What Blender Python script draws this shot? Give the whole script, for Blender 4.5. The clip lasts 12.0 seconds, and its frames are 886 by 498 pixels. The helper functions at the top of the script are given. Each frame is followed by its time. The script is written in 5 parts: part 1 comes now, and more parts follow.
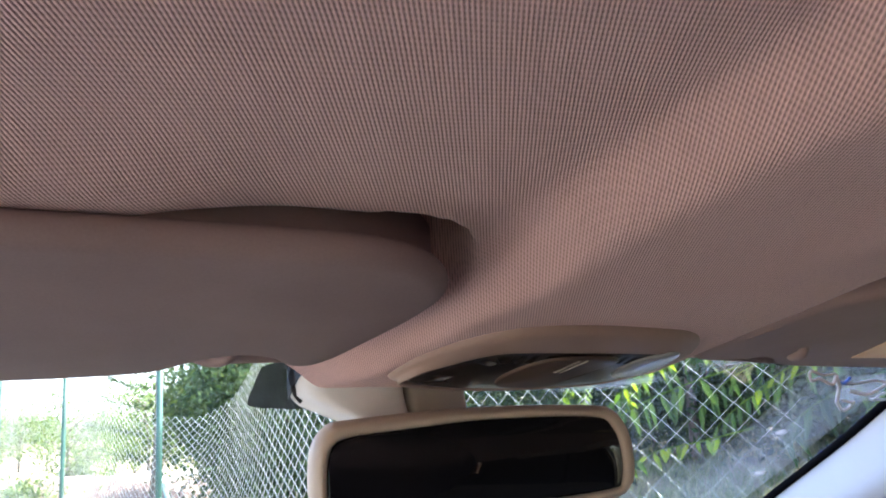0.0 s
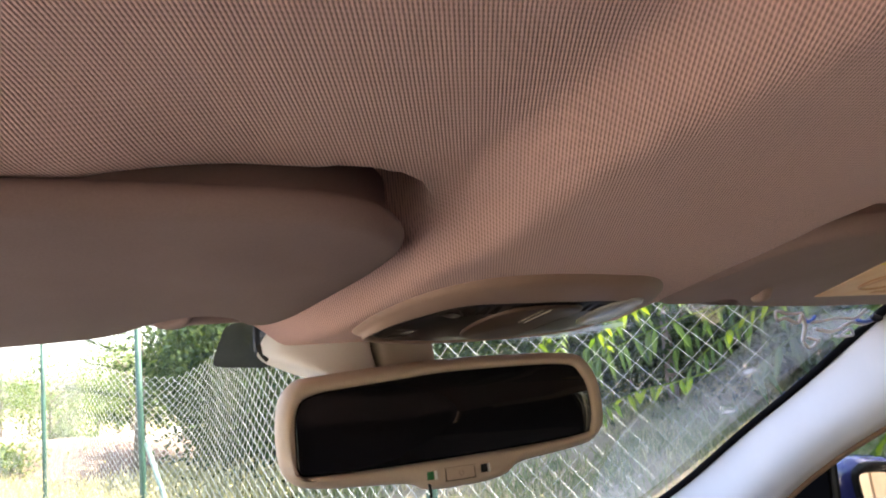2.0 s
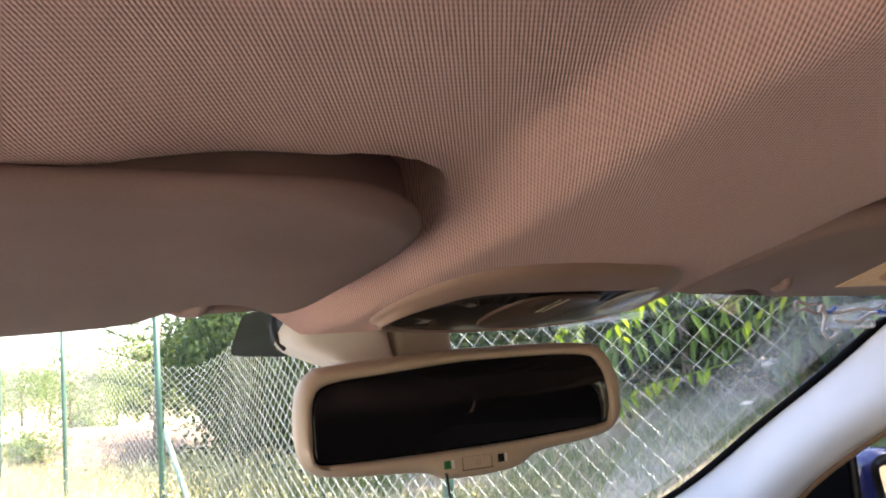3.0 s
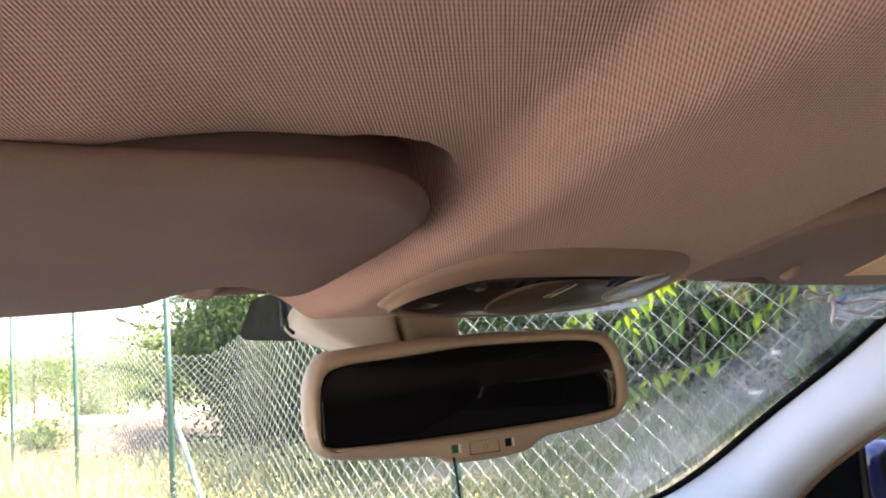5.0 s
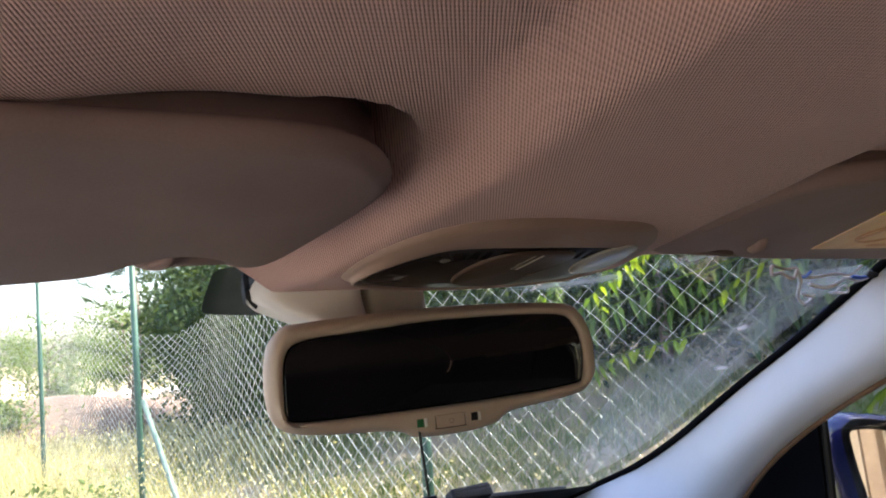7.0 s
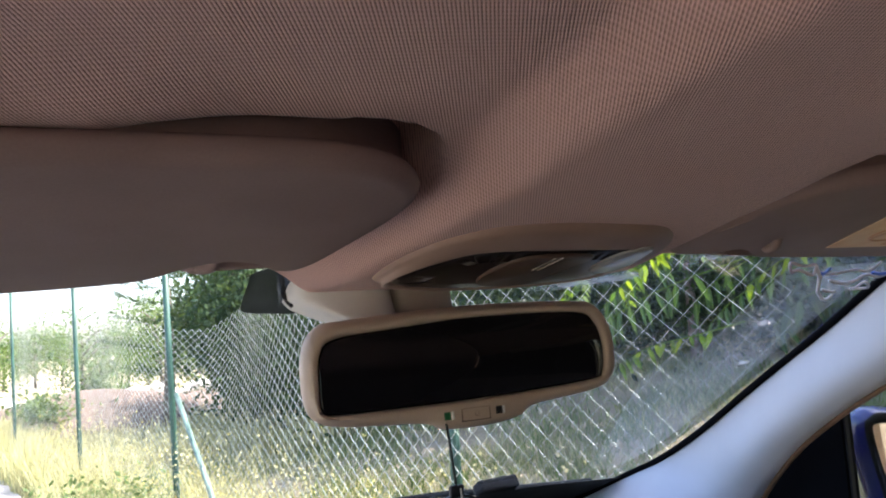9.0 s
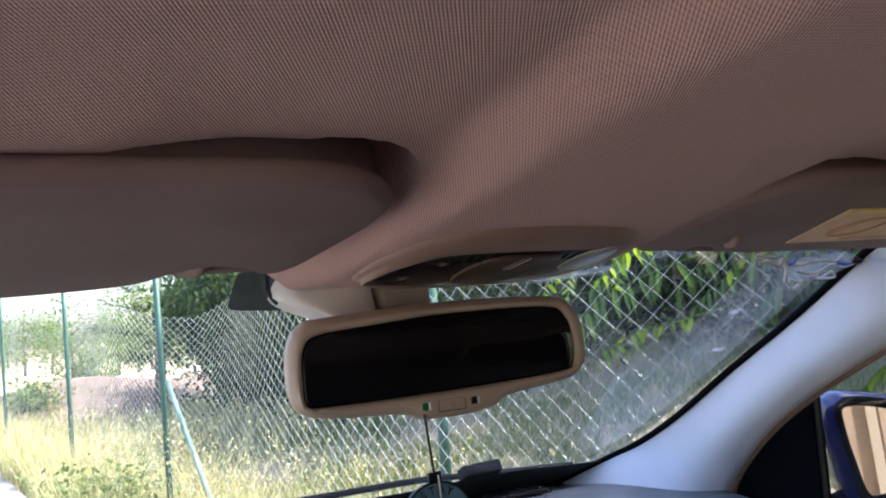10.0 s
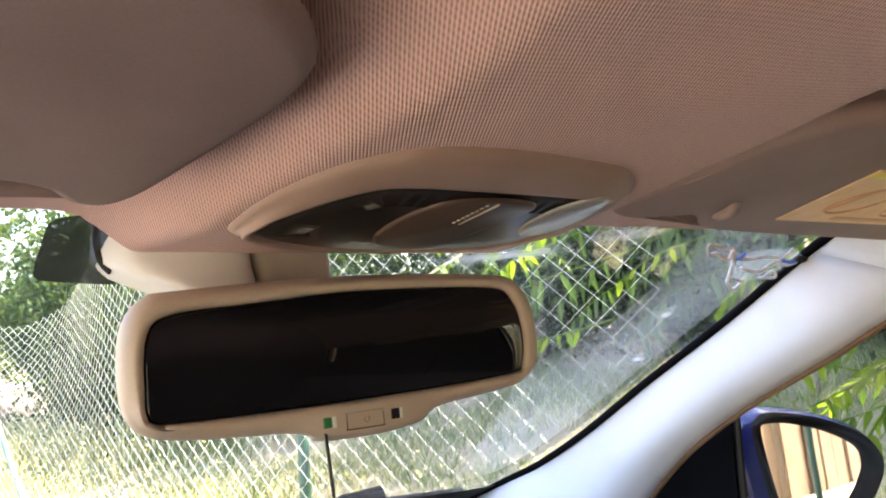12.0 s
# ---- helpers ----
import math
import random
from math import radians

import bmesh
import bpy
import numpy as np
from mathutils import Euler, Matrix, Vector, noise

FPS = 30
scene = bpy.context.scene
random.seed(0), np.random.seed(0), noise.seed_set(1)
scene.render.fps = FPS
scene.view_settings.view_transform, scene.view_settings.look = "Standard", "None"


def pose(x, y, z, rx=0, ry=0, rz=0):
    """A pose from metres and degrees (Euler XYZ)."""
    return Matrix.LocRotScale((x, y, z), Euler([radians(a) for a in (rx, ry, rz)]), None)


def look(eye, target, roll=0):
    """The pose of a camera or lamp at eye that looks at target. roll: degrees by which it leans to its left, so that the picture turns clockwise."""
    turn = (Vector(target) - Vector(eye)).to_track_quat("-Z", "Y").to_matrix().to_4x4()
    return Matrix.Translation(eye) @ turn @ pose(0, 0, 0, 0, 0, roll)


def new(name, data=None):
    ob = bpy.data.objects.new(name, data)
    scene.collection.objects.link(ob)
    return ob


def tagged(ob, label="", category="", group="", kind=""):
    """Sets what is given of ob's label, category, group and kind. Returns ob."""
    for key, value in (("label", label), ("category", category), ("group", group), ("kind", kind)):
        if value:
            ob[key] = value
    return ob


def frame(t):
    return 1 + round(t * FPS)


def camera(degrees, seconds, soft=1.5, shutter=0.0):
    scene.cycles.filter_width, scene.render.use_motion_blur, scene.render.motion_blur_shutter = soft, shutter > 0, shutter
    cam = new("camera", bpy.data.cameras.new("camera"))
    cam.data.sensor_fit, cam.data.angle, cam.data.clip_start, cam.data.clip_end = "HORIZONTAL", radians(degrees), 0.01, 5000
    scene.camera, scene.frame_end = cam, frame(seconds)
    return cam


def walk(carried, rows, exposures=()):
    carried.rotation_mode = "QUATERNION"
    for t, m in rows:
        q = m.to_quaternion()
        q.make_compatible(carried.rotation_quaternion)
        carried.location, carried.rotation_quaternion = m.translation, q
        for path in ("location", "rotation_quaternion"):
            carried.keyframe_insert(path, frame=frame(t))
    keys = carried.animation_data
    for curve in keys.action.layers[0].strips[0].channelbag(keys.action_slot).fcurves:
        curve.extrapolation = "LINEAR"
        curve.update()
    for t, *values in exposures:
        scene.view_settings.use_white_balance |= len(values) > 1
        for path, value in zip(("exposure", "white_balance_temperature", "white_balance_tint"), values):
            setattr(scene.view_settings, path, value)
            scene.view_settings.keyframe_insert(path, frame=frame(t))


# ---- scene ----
cam = camera(56.0, 12.0, soft=2.0)
PATH = [
    (0, (-0.2235, -0.4733, 1.3193), (0.6776, 1.2631, 1.7349), -2.38),
    (0.2, (-0.218, -0.475, 1.319), (0.756, 1.238, 1.666), -3.4),
    (0.5, (-0.2208, -0.4798, 1.3199), (0.7182, 1.2628, 1.6058), -3.01),
    (1, (-0.2199, -0.4797, 1.3217), (0.7112, 1.2673, 1.6068), -3.55),
    (1.5, (-0.2171, -0.474, 1.3205), (0.7149, 1.2721, 1.6079), -3.93),
    (2, (-0.213, -0.4724, 1.3208), (0.7419, 1.2597, 1.6173), -4.46),
    (2.5, (-0.2098, -0.4668, 1.3202), (0.7395, 1.2721, 1.5941), -4.42),
    (3, (-0.2128, -0.4706, 1.3199), (0.7082, 1.2828, 1.5984), -4.28),
    (5, (-0.213, -0.4721, 1.3159), (0.6868, 1.2951, 1.5753), -3.85),
    (5.5, (-0.2124, -0.4703, 1.3149), (0.6881, 1.2982, 1.5632), -3.79),
    (6, (-0.2098, -0.4684, 1.314), (0.7126, 1.2893, 1.5587), -3.84),
    (6.5, (-0.2074, -0.4674, 1.3135), (0.7493, 1.2747, 1.5361), -4.07),
    (7, (-0.2061, -0.465, 1.312), (0.7553, 1.2766, 1.5184), -4.0),
    (9, (-0.2179, -0.4902, 1.3144), (0.6852, 1.2835, 1.5105), -4.13),
    (9.5, (-0.2201, -0.5112, 1.3189), (0.6899, 1.2614, 1.4916), -4.49),
    (10, (-0.2224, -0.5209, 1.3213), (0.7006, 1.2464, 1.4785), -4.61),
    (10.5, (-0.221, -0.5166, 1.3184), (0.7025, 1.2528, 1.4468), -4.53),
    (11, (-0.2188, -0.5092, 1.3169), (0.7443, 1.2393, 1.4399), -4.49),
    (11.3, (-0.205, -0.458, 1.315), (0.838, 1.24, 1.491), -4.2),
    (11.5, (-0.2019, -0.4341, 1.3131), (0.9127, 1.2128, 1.5263), -4.56),
    (11.7, (-0.18, -0.405, 1.313), (0.991, 1.2, 1.545), -4.1),
    (12, (-0.1698, -0.3564, 1.3033), (1.0383, 1.2275, 1.4812), -3.59),
]
EXPOSURES = [
    (0.0, 2.99, 5900, 20), (0.4, 3.04, 6730, 21), (1.0, 2.94, 6980, 22), (3.0, 2.94, 7130, 23), (5.5, 2.94, 7180, 23), (6.2, 2.94, 7130, 23), (7.0, 2.39, 6630, 21), (9.0, 2.29, 6230, 21),
    (9.5, 1.89, 6130, 22), (10.0, 2.29, 6030, 22), (10.5, 2.29, 5980, 22), (11.2, 2.29, 5930, 22), (11.5, 2.49, 6030, 21), (11.7, 2.94, 6580, 20), (12.0, 3.42, 7230, 20),
]
walk(cam, [(t, look(eye, target, roll)) for t, eye, target, roll in PATH], EXPOSURES)

# ---- world, sun and sky light ----
SUN_AZ, SUN_EL = 108.0, 52.0
world = bpy.data.worlds.new("sky")
scene.world = world
world.use_nodes = True
wn = world.node_tree
wn.nodes.clear()
sky = wn.nodes.new("ShaderNodeTexSky")
sky.sky_type, sky.sun_disc = "NISHITA", False
sky.sun_elevation, sky.sun_rotation = radians(SUN_EL), radians(SUN_AZ)
sky.air_density, sky.dust_density = 1.0, 2.0
back = wn.nodes.new("ShaderNodeBackground")
back.inputs["Strength"].default_value = 0.135
wout = wn.nodes.new("ShaderNodeOutputWorld")
wn.links.new(sky.outputs["Color"], back.inputs["Color"])
wn.links.new(back.outputs["Background"], wout.inputs["Surface"])

sun_data = bpy.data.lights.new("sun", "SUN")
sun_data.energy, sun_data.angle, sun_data.color = 5.0, radians(0.6), (1.0, 0.93, 0.82)
sun_ob = new("sun", sun_data)
az, el = radians(SUN_AZ), radians(SUN_EL)
sun_dir = Vector((math.sin(az) * math.cos(el), math.cos(az) * math.cos(el), math.sin(el)))
sun_ob.matrix_world = look(sun_dir * 60, (0, 0, 0))


# ---- small helpers ----
def make(name, verts, faces, mat, parent=None, label="", smooth=True):
    """One mesh object from vertices and faces, as a part of parent or on its own."""
    me = bpy.data.meshes.new(name)
    me.from_pydata([tuple(v) for v in verts], [], [tuple(f) for f in faces])
    me.update()
    if smooth:
        me.polygons.foreach_set("use_smooth", [True] * len(me.polygons))
    if mat:
        me.materials.append(mat)
    ob = new(name, me)
    if parent:
        ob.parent = parent
    if label:
        tagged(ob, label)
    return ob


def part(name, bm, mat, parent=None, label="", smooth=True):
    """Links a bmesh as one mesh object under a thing or a part."""
    bmesh.ops.recalc_face_normals(bm, faces=bm.faces)
    me = bpy.data.meshes.new(name)
    bm.to_mesh(me)
    bm.free()
    if smooth:
        me.polygons.foreach_set("use_smooth", [True] * len(me.polygons))
    if mat:
        me.materials.append(mat)
    ob = new(name, me)
    if parent:
        ob.parent = parent
    if label:
        tagged(ob, label)
    return ob


def thing(name, label, category, group="", kind="", at=(0, 0, 0)):
    ob = new(name)
    ob.location = at
    return tagged(ob, label, category, group, kind)


def smoothstep(a, b, v):
    t = np.clip((v - a) / (b - a), 0.0, 1.0)
    return t * t * (3 - 2 * t)


def curve_through(points, steps=8, closed=False):
    """A smooth line through the given points."""
    p = [np.array(q, float) for q in points]
    n, out = len(p), []
    for i in range(n if closed else n - 1):
        a = p[i - 1] if closed or i else p[0]
        b, c = p[i], p[(i + 1) % n]
        d = p[(i + 2) % n] if closed or i + 2 < n else p[-1]
        for k in range(steps):
            t = k / steps
            out.append(0.5 * (2 * b + (c - a) * t + (2 * a - 5 * b + 4 * c - d) * t**2 + (3 * b - a - 3 * c + d) * t**3))
    if not closed:
        out.append(p[-1])
    return np.array(out)


def rings(name, loops, mat, parent=None, label="", cap=(True, True), smooth=True):
    """A skin over a stack of loops that have the same number of points."""
    n = len(loops[0])
    verts = [tuple(v) for loop in loops for v in loop]
    faces = []
    for k in range(len(loops) - 1):
        for i in range(n):
            j = (i + 1) % n
            faces.append((k * n + i, k * n + j, (k + 1) * n + j, (k + 1) * n + i))
    if cap[0]:
        faces.append(tuple(range(n - 1, -1, -1)))
    if cap[1] and len(loops) > 1:
        faces.append(tuple(range((len(loops) - 1) * n, len(loops) * n)))
    bm = bmesh.new()
    vs = [bm.verts.new(v) for v in verts]
    for f in faces:
        bm.faces.new([vs[i] for i in f])
    big = [f for f in bm.faces if len(f.verts) > 4]
    if big:
        bmesh.ops.triangulate(bm, faces=big, ngon_method="EAR_CLIP")
    return part(name, bm, mat, parent, label, smooth)


def inset_loop(loop, by):
    """A closed flat loop moved inwards along its own normals."""
    loop = np.asarray(loop, float)
    ahead, behind = np.roll(loop, -1, 0), np.roll(loop, 1, 0)
    tang = ahead - behind
    tang /= np.linalg.norm(tang, axis=1)[:, None] + 1e-12
    norm = np.stack([-tang[:, 1], tang[:, 0]], 1)
    area = 0.5 * np.sum(loop[:, 0] * ahead[:, 1] - ahead[:, 0] * loop[:, 1])
    return loop + norm * by * (1 if area > 0 else -1)


def tube(name, points, radius, mat, parent=None, label="", sides=8, taper=1.0):
    pts = np.array(points, float)
    loops = []
    for i, p in enumerate(pts):
        d = pts[min(i + 1, len(pts) - 1)] - pts[max(i - 1, 0)]
        d /= np.linalg.norm(d)
        u = np.cross(d, (0.3, 0.2, 0.93) if abs(d[2]) < 0.9 else (1, 0, 0))
        u /= np.linalg.norm(u)
        v = np.cross(d, u)
        r = radius * (1 + (taper - 1) * i / max(len(pts) - 1, 1))
        loops.append([p + r * (math.cos(a) * u + math.sin(a) * v) for a in np.linspace(0, 2 * math.pi, sides, endpoint=False)])
    return rings(name, loops, mat, parent, label)


def rounded_box(name, size, at, mat, parent=None, label="", bevel=0.003, segments=3, turn=None):
    bm = bmesh.new()
    bmesh.ops.create_cube(bm, size=1)
    bmesh.ops.scale(bm, vec=size, verts=bm.verts)
    if bevel:
        bmesh.ops.bevel(bm, geom=bm.edges[:], offset=bevel, segments=segments, affect="EDGES", profile=0.5)
    m = Matrix.Translation(at) @ (turn.to_4x4() if turn else Matrix())
    bmesh.ops.transform(bm, matrix=m, verts=bm.verts)
    return part(name, bm, mat, parent, label, smooth=False)


# ---- materials ----
def material(name, base, rough=0.6, metal=0.0, specular=0.5):
    m = bpy.data.materials.new(name)
    m.use_nodes = True
    nt = m.node_tree
    b = nt.nodes["Principled BSDF"]
    b.inputs["Base Color"].default_value = (*base, 1)
    b.inputs["Roughness"].default_value = rough
    b.inputs["Metallic"].default_value = metal
    b.inputs["Specular IOR Level"].default_value = specular
    return m, nt, b


def textured(name, dark, light, rough=0.6, scale=40.0, fine=400.0, bump=0.1, metal=0.0, specular=0.4, distance=0.001, coords="Object"):
    """Colour that varies at two scales, with fine relief."""
    m, nt, b = material(name, dark, rough, metal, specular)
    tc = nt.nodes.new("ShaderNodeTexCoord")
    big, small = nt.nodes.new("ShaderNodeTexNoise"), nt.nodes.new("ShaderNodeTexNoise")
    big.inputs["Scale"].default_value, small.inputs["Scale"].default_value = scale, fine
    big.inputs["Detail"].default_value = 5
    mixf = nt.nodes.new("ShaderNodeMath")
    mixf.operation = "MULTIPLY_ADD"
    mixf.inputs[1].default_value = 0.35
    ramp = nt.nodes.new("ShaderNodeValToRGB")
    ramp.color_ramp.elements[0].color, ramp.color_ramp.elements[1].color = (*dark, 1), (*light, 1)
    ramp.color_ramp.elements[0].position, ramp.color_ramp.elements[1].position = 0.42, 0.95
    bmp = nt.nodes.new("ShaderNodeBump")
    bmp.inputs["Strength"].default_value, bmp.inputs["Distance"].default_value = bump, distance
    for n in (big, small):
        nt.links.new(tc.outputs[coords], n.inputs["Vector"])
    nt.links.new(small.outputs["Fac"], mixf.inputs[0])
    nt.links.new(big.outputs["Fac"], mixf.inputs[2])
    nt.links.new(mixf.outputs[0], ramp.inputs["Fac"])
    nt.links.new(ramp.outputs["Color"], b.inputs["Base Color"])
    nt.links.new(small.outputs["Fac"], bmp.inputs["Height"])
    nt.links.new(bmp.outputs["Normal"], b.inputs["Normal"])
    return m


def knit_fabric(name, dark, light, rib=0.0013, stitch=0.00255):
    """Ribbed knit: fine ribs laid slantwise to the car, broken by cross stitches."""
    m, nt, b = material(name, dark, 0.92, specular=0.12)
    b.inputs["Sheen Weight"].default_value = 0.15
    tc = nt.nodes.new("ShaderNodeTexCoord")
    sep = nt.nodes.new("ShaderNodeSeparateXYZ")
    turn = nt.nodes.new("ShaderNodeMapping")
    turn.inputs["Rotation"].default_value = (0, 0, radians(30))
    nt.links.new(tc.outputs["Object"], turn.inputs["Vector"])
    nt.links.new(turn.outputs["Vector"], sep.inputs[0])
    turn_b, sep_b = nt.nodes.new("ShaderNodeMapping"), nt.nodes.new("ShaderNodeSeparateXYZ")
    turn_b.inputs["Rotation"].default_value = (0, 0, radians(12.5))
    nt.links.new(tc.outputs["Object"], turn_b.inputs["Vector"])
    nt.links.new(turn_b.outputs["Vector"], sep_b.inputs[0])

    def wave(socket, pitch):
        mul = nt.nodes.new("ShaderNodeMath")
        mul.operation = "MULTIPLY"
        mul.inputs[1].default_value = 2 * math.pi / pitch
        nt.links.new(socket, mul.inputs[0])
        s = nt.nodes.new("ShaderNodeMath")
        s.operation = "SINE"
        nt.links.new(mul.outputs[0], s.inputs[0])
        return s.outputs[0]

    a, c = wave(sep.outputs["X"], rib), wave(sep_b.outputs["Y"], stitch)
    both = nt.nodes.new("ShaderNodeMath")
    both.operation = "MULTIPLY_ADD"
    both.inputs[1].default_value = 0.38
    nt.links.new(c, both.inputs[0])
    nt.links.new(a, both.inputs[2])
    noise_t = nt.nodes.new("ShaderNodeTexNoise")
    noise_t.inputs["Scale"].default_value, noise_t.inputs["Detail"].default_value = 9, 4
    nt.links.new(tc.outputs["Object"], noise_t.inputs["Vector"])
    grain = nt.nodes.new("ShaderNodeTexNoise")
    grain.inputs["Scale"].default_value = 900
    nt.links.new(tc.outputs["Object"], grain.inputs["Vector"])
    rng = nt.nodes.new("ShaderNodeMapRange")
    rng.inputs["From Min"].default_value, rng.inputs["From Max"].default_value = -1.38, 1.38
    nt.links.new(both.outputs[0], rng.inputs["Value"])
    add = nt.nodes.new("ShaderNodeMath")
    add.operation = "MULTIPLY_ADD"
    add.inputs[1].default_value = 0.25
    nt.links.new(noise_t.outputs["Fac"], add.inputs[0])
    nt.links.new(rng.outputs["Result"], add.inputs[2])
    add2 = nt.nodes.new("ShaderNodeMath")
    add2.operation = "MULTIPLY_ADD"
    add2.inputs[1].default_value = 0.25
    nt.links.new(grain.outputs["Fac"], add2.inputs[0])
    nt.links.new(add.outputs[0], add2.inputs[2])
    ramp = nt.nodes.new("ShaderNodeValToRGB")
    ramp.color_ramp.elements[0].color, ramp.color_ramp.elements[1].color = (*dark, 1), (*light, 1)
    ramp.color_ramp.elements[0].position, ramp.color_ramp.elements[1].position = 0.1, 1.3 / 1.5
    nt.links.new(add2.outputs[0], ramp.inputs["Fac"])
    nt.links.new(ramp.outputs["Color"], b.inputs["Base Color"])
    bmp = nt.nodes.new("ShaderNodeBump")
    bmp.inputs["Strength"].default_value, bmp.inputs["Distance"].default_value = 0.6, 0.0005
    nt.links.new(rng.outputs["Result"], bmp.inputs["Height"])
    nt.links.new(bmp.outputs["Normal"], b.inputs["Normal"])
    return m


def leaf_material(name, dark, light, through_light=0.45, rough=0.5, glow=(2.15, 1.75, 0.6), single=False):
    """Leaves that let part of the light through; each leaf has its own tone."""
    m = bpy.data.materials.new(name)
    m.use_nodes = True
    nt = m.node_tree
    nt.nodes.clear()
    geo = nt.nodes.new("ShaderNodeNewGeometry")
    ramp = nt.nodes.new("ShaderNodeValToRGB")
    ramp.color_ramp.elements[0].color, ramp.color_ramp.elements[1].color = (*dark, 1), (*light, 1)
    info = nt.nodes.new("ShaderNodeObjectInfo")
    nt.links.new(info.outputs["Random"] if single else geo.outputs["Random Per Island"], ramp.inputs["Fac"])
    p = nt.nodes.new("ShaderNodeBsdfPrincipled")
    p.inputs["Roughness"].default_value = rough
    p.inputs["Specular IOR Level"].default_value = 0.12
    tr = nt.nodes.new("ShaderNodeBsdfTranslucent")
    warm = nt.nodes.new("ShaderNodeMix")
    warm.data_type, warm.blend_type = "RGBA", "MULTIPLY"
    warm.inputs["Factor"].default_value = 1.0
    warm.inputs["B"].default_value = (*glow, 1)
    mix = nt.nodes.new("ShaderNodeMixShader")
    mix.inputs["Fac"].default_value = through_light
    out = nt.nodes.new("ShaderNodeOutputMaterial")
    nt.links.new(ramp.outputs["Color"], p.inputs["Base Color"])
    nt.links.new(ramp.outputs["Color"], warm.inputs["A"])
    nt.links.new(warm.outputs["Result"], tr.inputs["Color"])
    nt.links.new(p.outputs["BSDF"], mix.inputs[1])
    nt.links.new(tr.outputs["BSDF"], mix.inputs[2])
    nt.links.new(mix.outputs["Shader"], out.inputs["Surface"])
    return m


def pane_material(name, dust=0.06, tint=(0.93, 0.97, 0.95), plain=False, right_haze=False):
    """Thin car glass: clear with a faint reflection, a film of dust and, if asked, glare haze painted in on the right.
    """
    m = bpy.data.materials.new(name)
    m.use_nodes = True
    nt = m.node_tree
    nt.nodes.clear()
    out = nt.nodes.new("ShaderNodeOutputMaterial")
    clear = nt.nodes.new("ShaderNodeBsdfTransparent")
    clear.inputs["Color"].default_value = (*tint, 1)
    gloss = nt.nodes.new("ShaderNodeBsdfGlossy")
    gloss.inputs["Roughness"].default_value = 0.02
    fres = nt.nodes.new("ShaderNodeFresnel")
    fres.inputs["IOR"].default_value = 1.45
    m1 = nt.nodes.new("ShaderNodeMixShader")
    film = nt.nodes.new("ShaderNodeBsdfTranslucent")
    film.inputs["Color"].default_value = (0.78, 0.80, 0.76, 1)
    film_d = nt.nodes.new("ShaderNodeBsdfDiffuse")
    film_d.inputs["Color"].default_value = (0.78, 0.80, 0.76, 1)
    m0 = nt.nodes.new("ShaderNodeMixShader")
    tc = nt.nodes.new("ShaderNodeTexCoord")
    nz = nt.nodes.new("ShaderNodeTexNoise")
    nz.inputs["Scale"].default_value, nz.inputs["Detail"].default_value = 7, 6
    rng = nt.nodes.new("ShaderNodeMapRange")
    rng.inputs["From Min"].default_value, rng.inputs["From Max"].default_value = 0.4, 0.75
    rng.inputs["To Min"].default_value, rng.inputs["To Max"].default_value = dust * 0.12, dust * 1.7
    m2 = nt.nodes.new("ShaderNodeMixShader")
    nt.links.new(tc.outputs["Object"], nz.inputs["Vector"])
    nt.links.new(nz.outputs["Fac"], rng.inputs["Value"])
    if plain:
        m1.inputs["Fac"].default_value = 0.05
    else:
        nt.links.new(fres.outputs["Fac"], m1.inputs["Fac"])
    nt.links.new(clear.outputs[0], m1.inputs[1])
    nt.links.new(gloss.outputs[0], m1.inputs[2])
    nt.links.new(film.outputs[0], m0.inputs[1])
    nt.links.new(film_d.outputs[0], m0.inputs[2])
    # haze of the glare, painted as film that thickens to the right
    if right_haze:
        sx = nt.nodes.new("ShaderNodeSeparateXYZ")
        nt.links.new(tc.outputs["Object"], sx.inputs[0])
        grow = nt.nodes.new("ShaderNodeMapRange")
        grow.inputs["From Min"].default_value, grow.inputs["From Max"].default_value = 0.12, 0.50
        grow.inputs["To Min"].default_value, grow.inputs["To Max"].default_value = 0.3, 1.9
        nt.links.new(sx.outputs["X"], grow.inputs["Value"])
        mm = nt.nodes.new("ShaderNodeMath")
        mm.operation = "MULTIPLY"
        nt.links.new(rng.outputs["Result"], mm.inputs[0])
        nt.links.new(grow.outputs["Result"], mm.inputs[1])
        nt.links.new(mm.outputs[0], m2.inputs["Fac"])
    else:
        nt.links.new(rng.outputs["Result"], m2.inputs["Fac"])
    nt.links.new(m1.outputs[0], m2.inputs[1])
    nt.links.new(m0.outputs[0], m2.inputs[2])
    nt.links.new(m2.outputs[0], out.inputs["Surface"])
    return m


HEADLINER = knit_fabric("beige_knit", (0.215, 0.120, 0.100), (0.70, 0.455, 0.414))
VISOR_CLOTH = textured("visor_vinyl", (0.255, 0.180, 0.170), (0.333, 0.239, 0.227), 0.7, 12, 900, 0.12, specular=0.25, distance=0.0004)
BEIGE = textured("beige_plastic", (0.50, 0.395, 0.31), (0.60, 0.485, 0.39), 0.5, 20, 1200, 0.08, distance=0.0003)
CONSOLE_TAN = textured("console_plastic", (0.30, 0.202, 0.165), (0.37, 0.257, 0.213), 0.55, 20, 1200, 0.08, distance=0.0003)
FOOT_ARM = textured("foot_arm_plastic", (0.38, 0.34, 0.29), (0.46, 0.415, 0.355), 0.5, 20, 1200, 0.06, distance=0.0003)
PALE = textured("pale_plastic", (0.78, 0.77, 0.76), (0.85, 0.84, 0.83), 0.45, 20, 1200, 0.06, distance=0.0003)
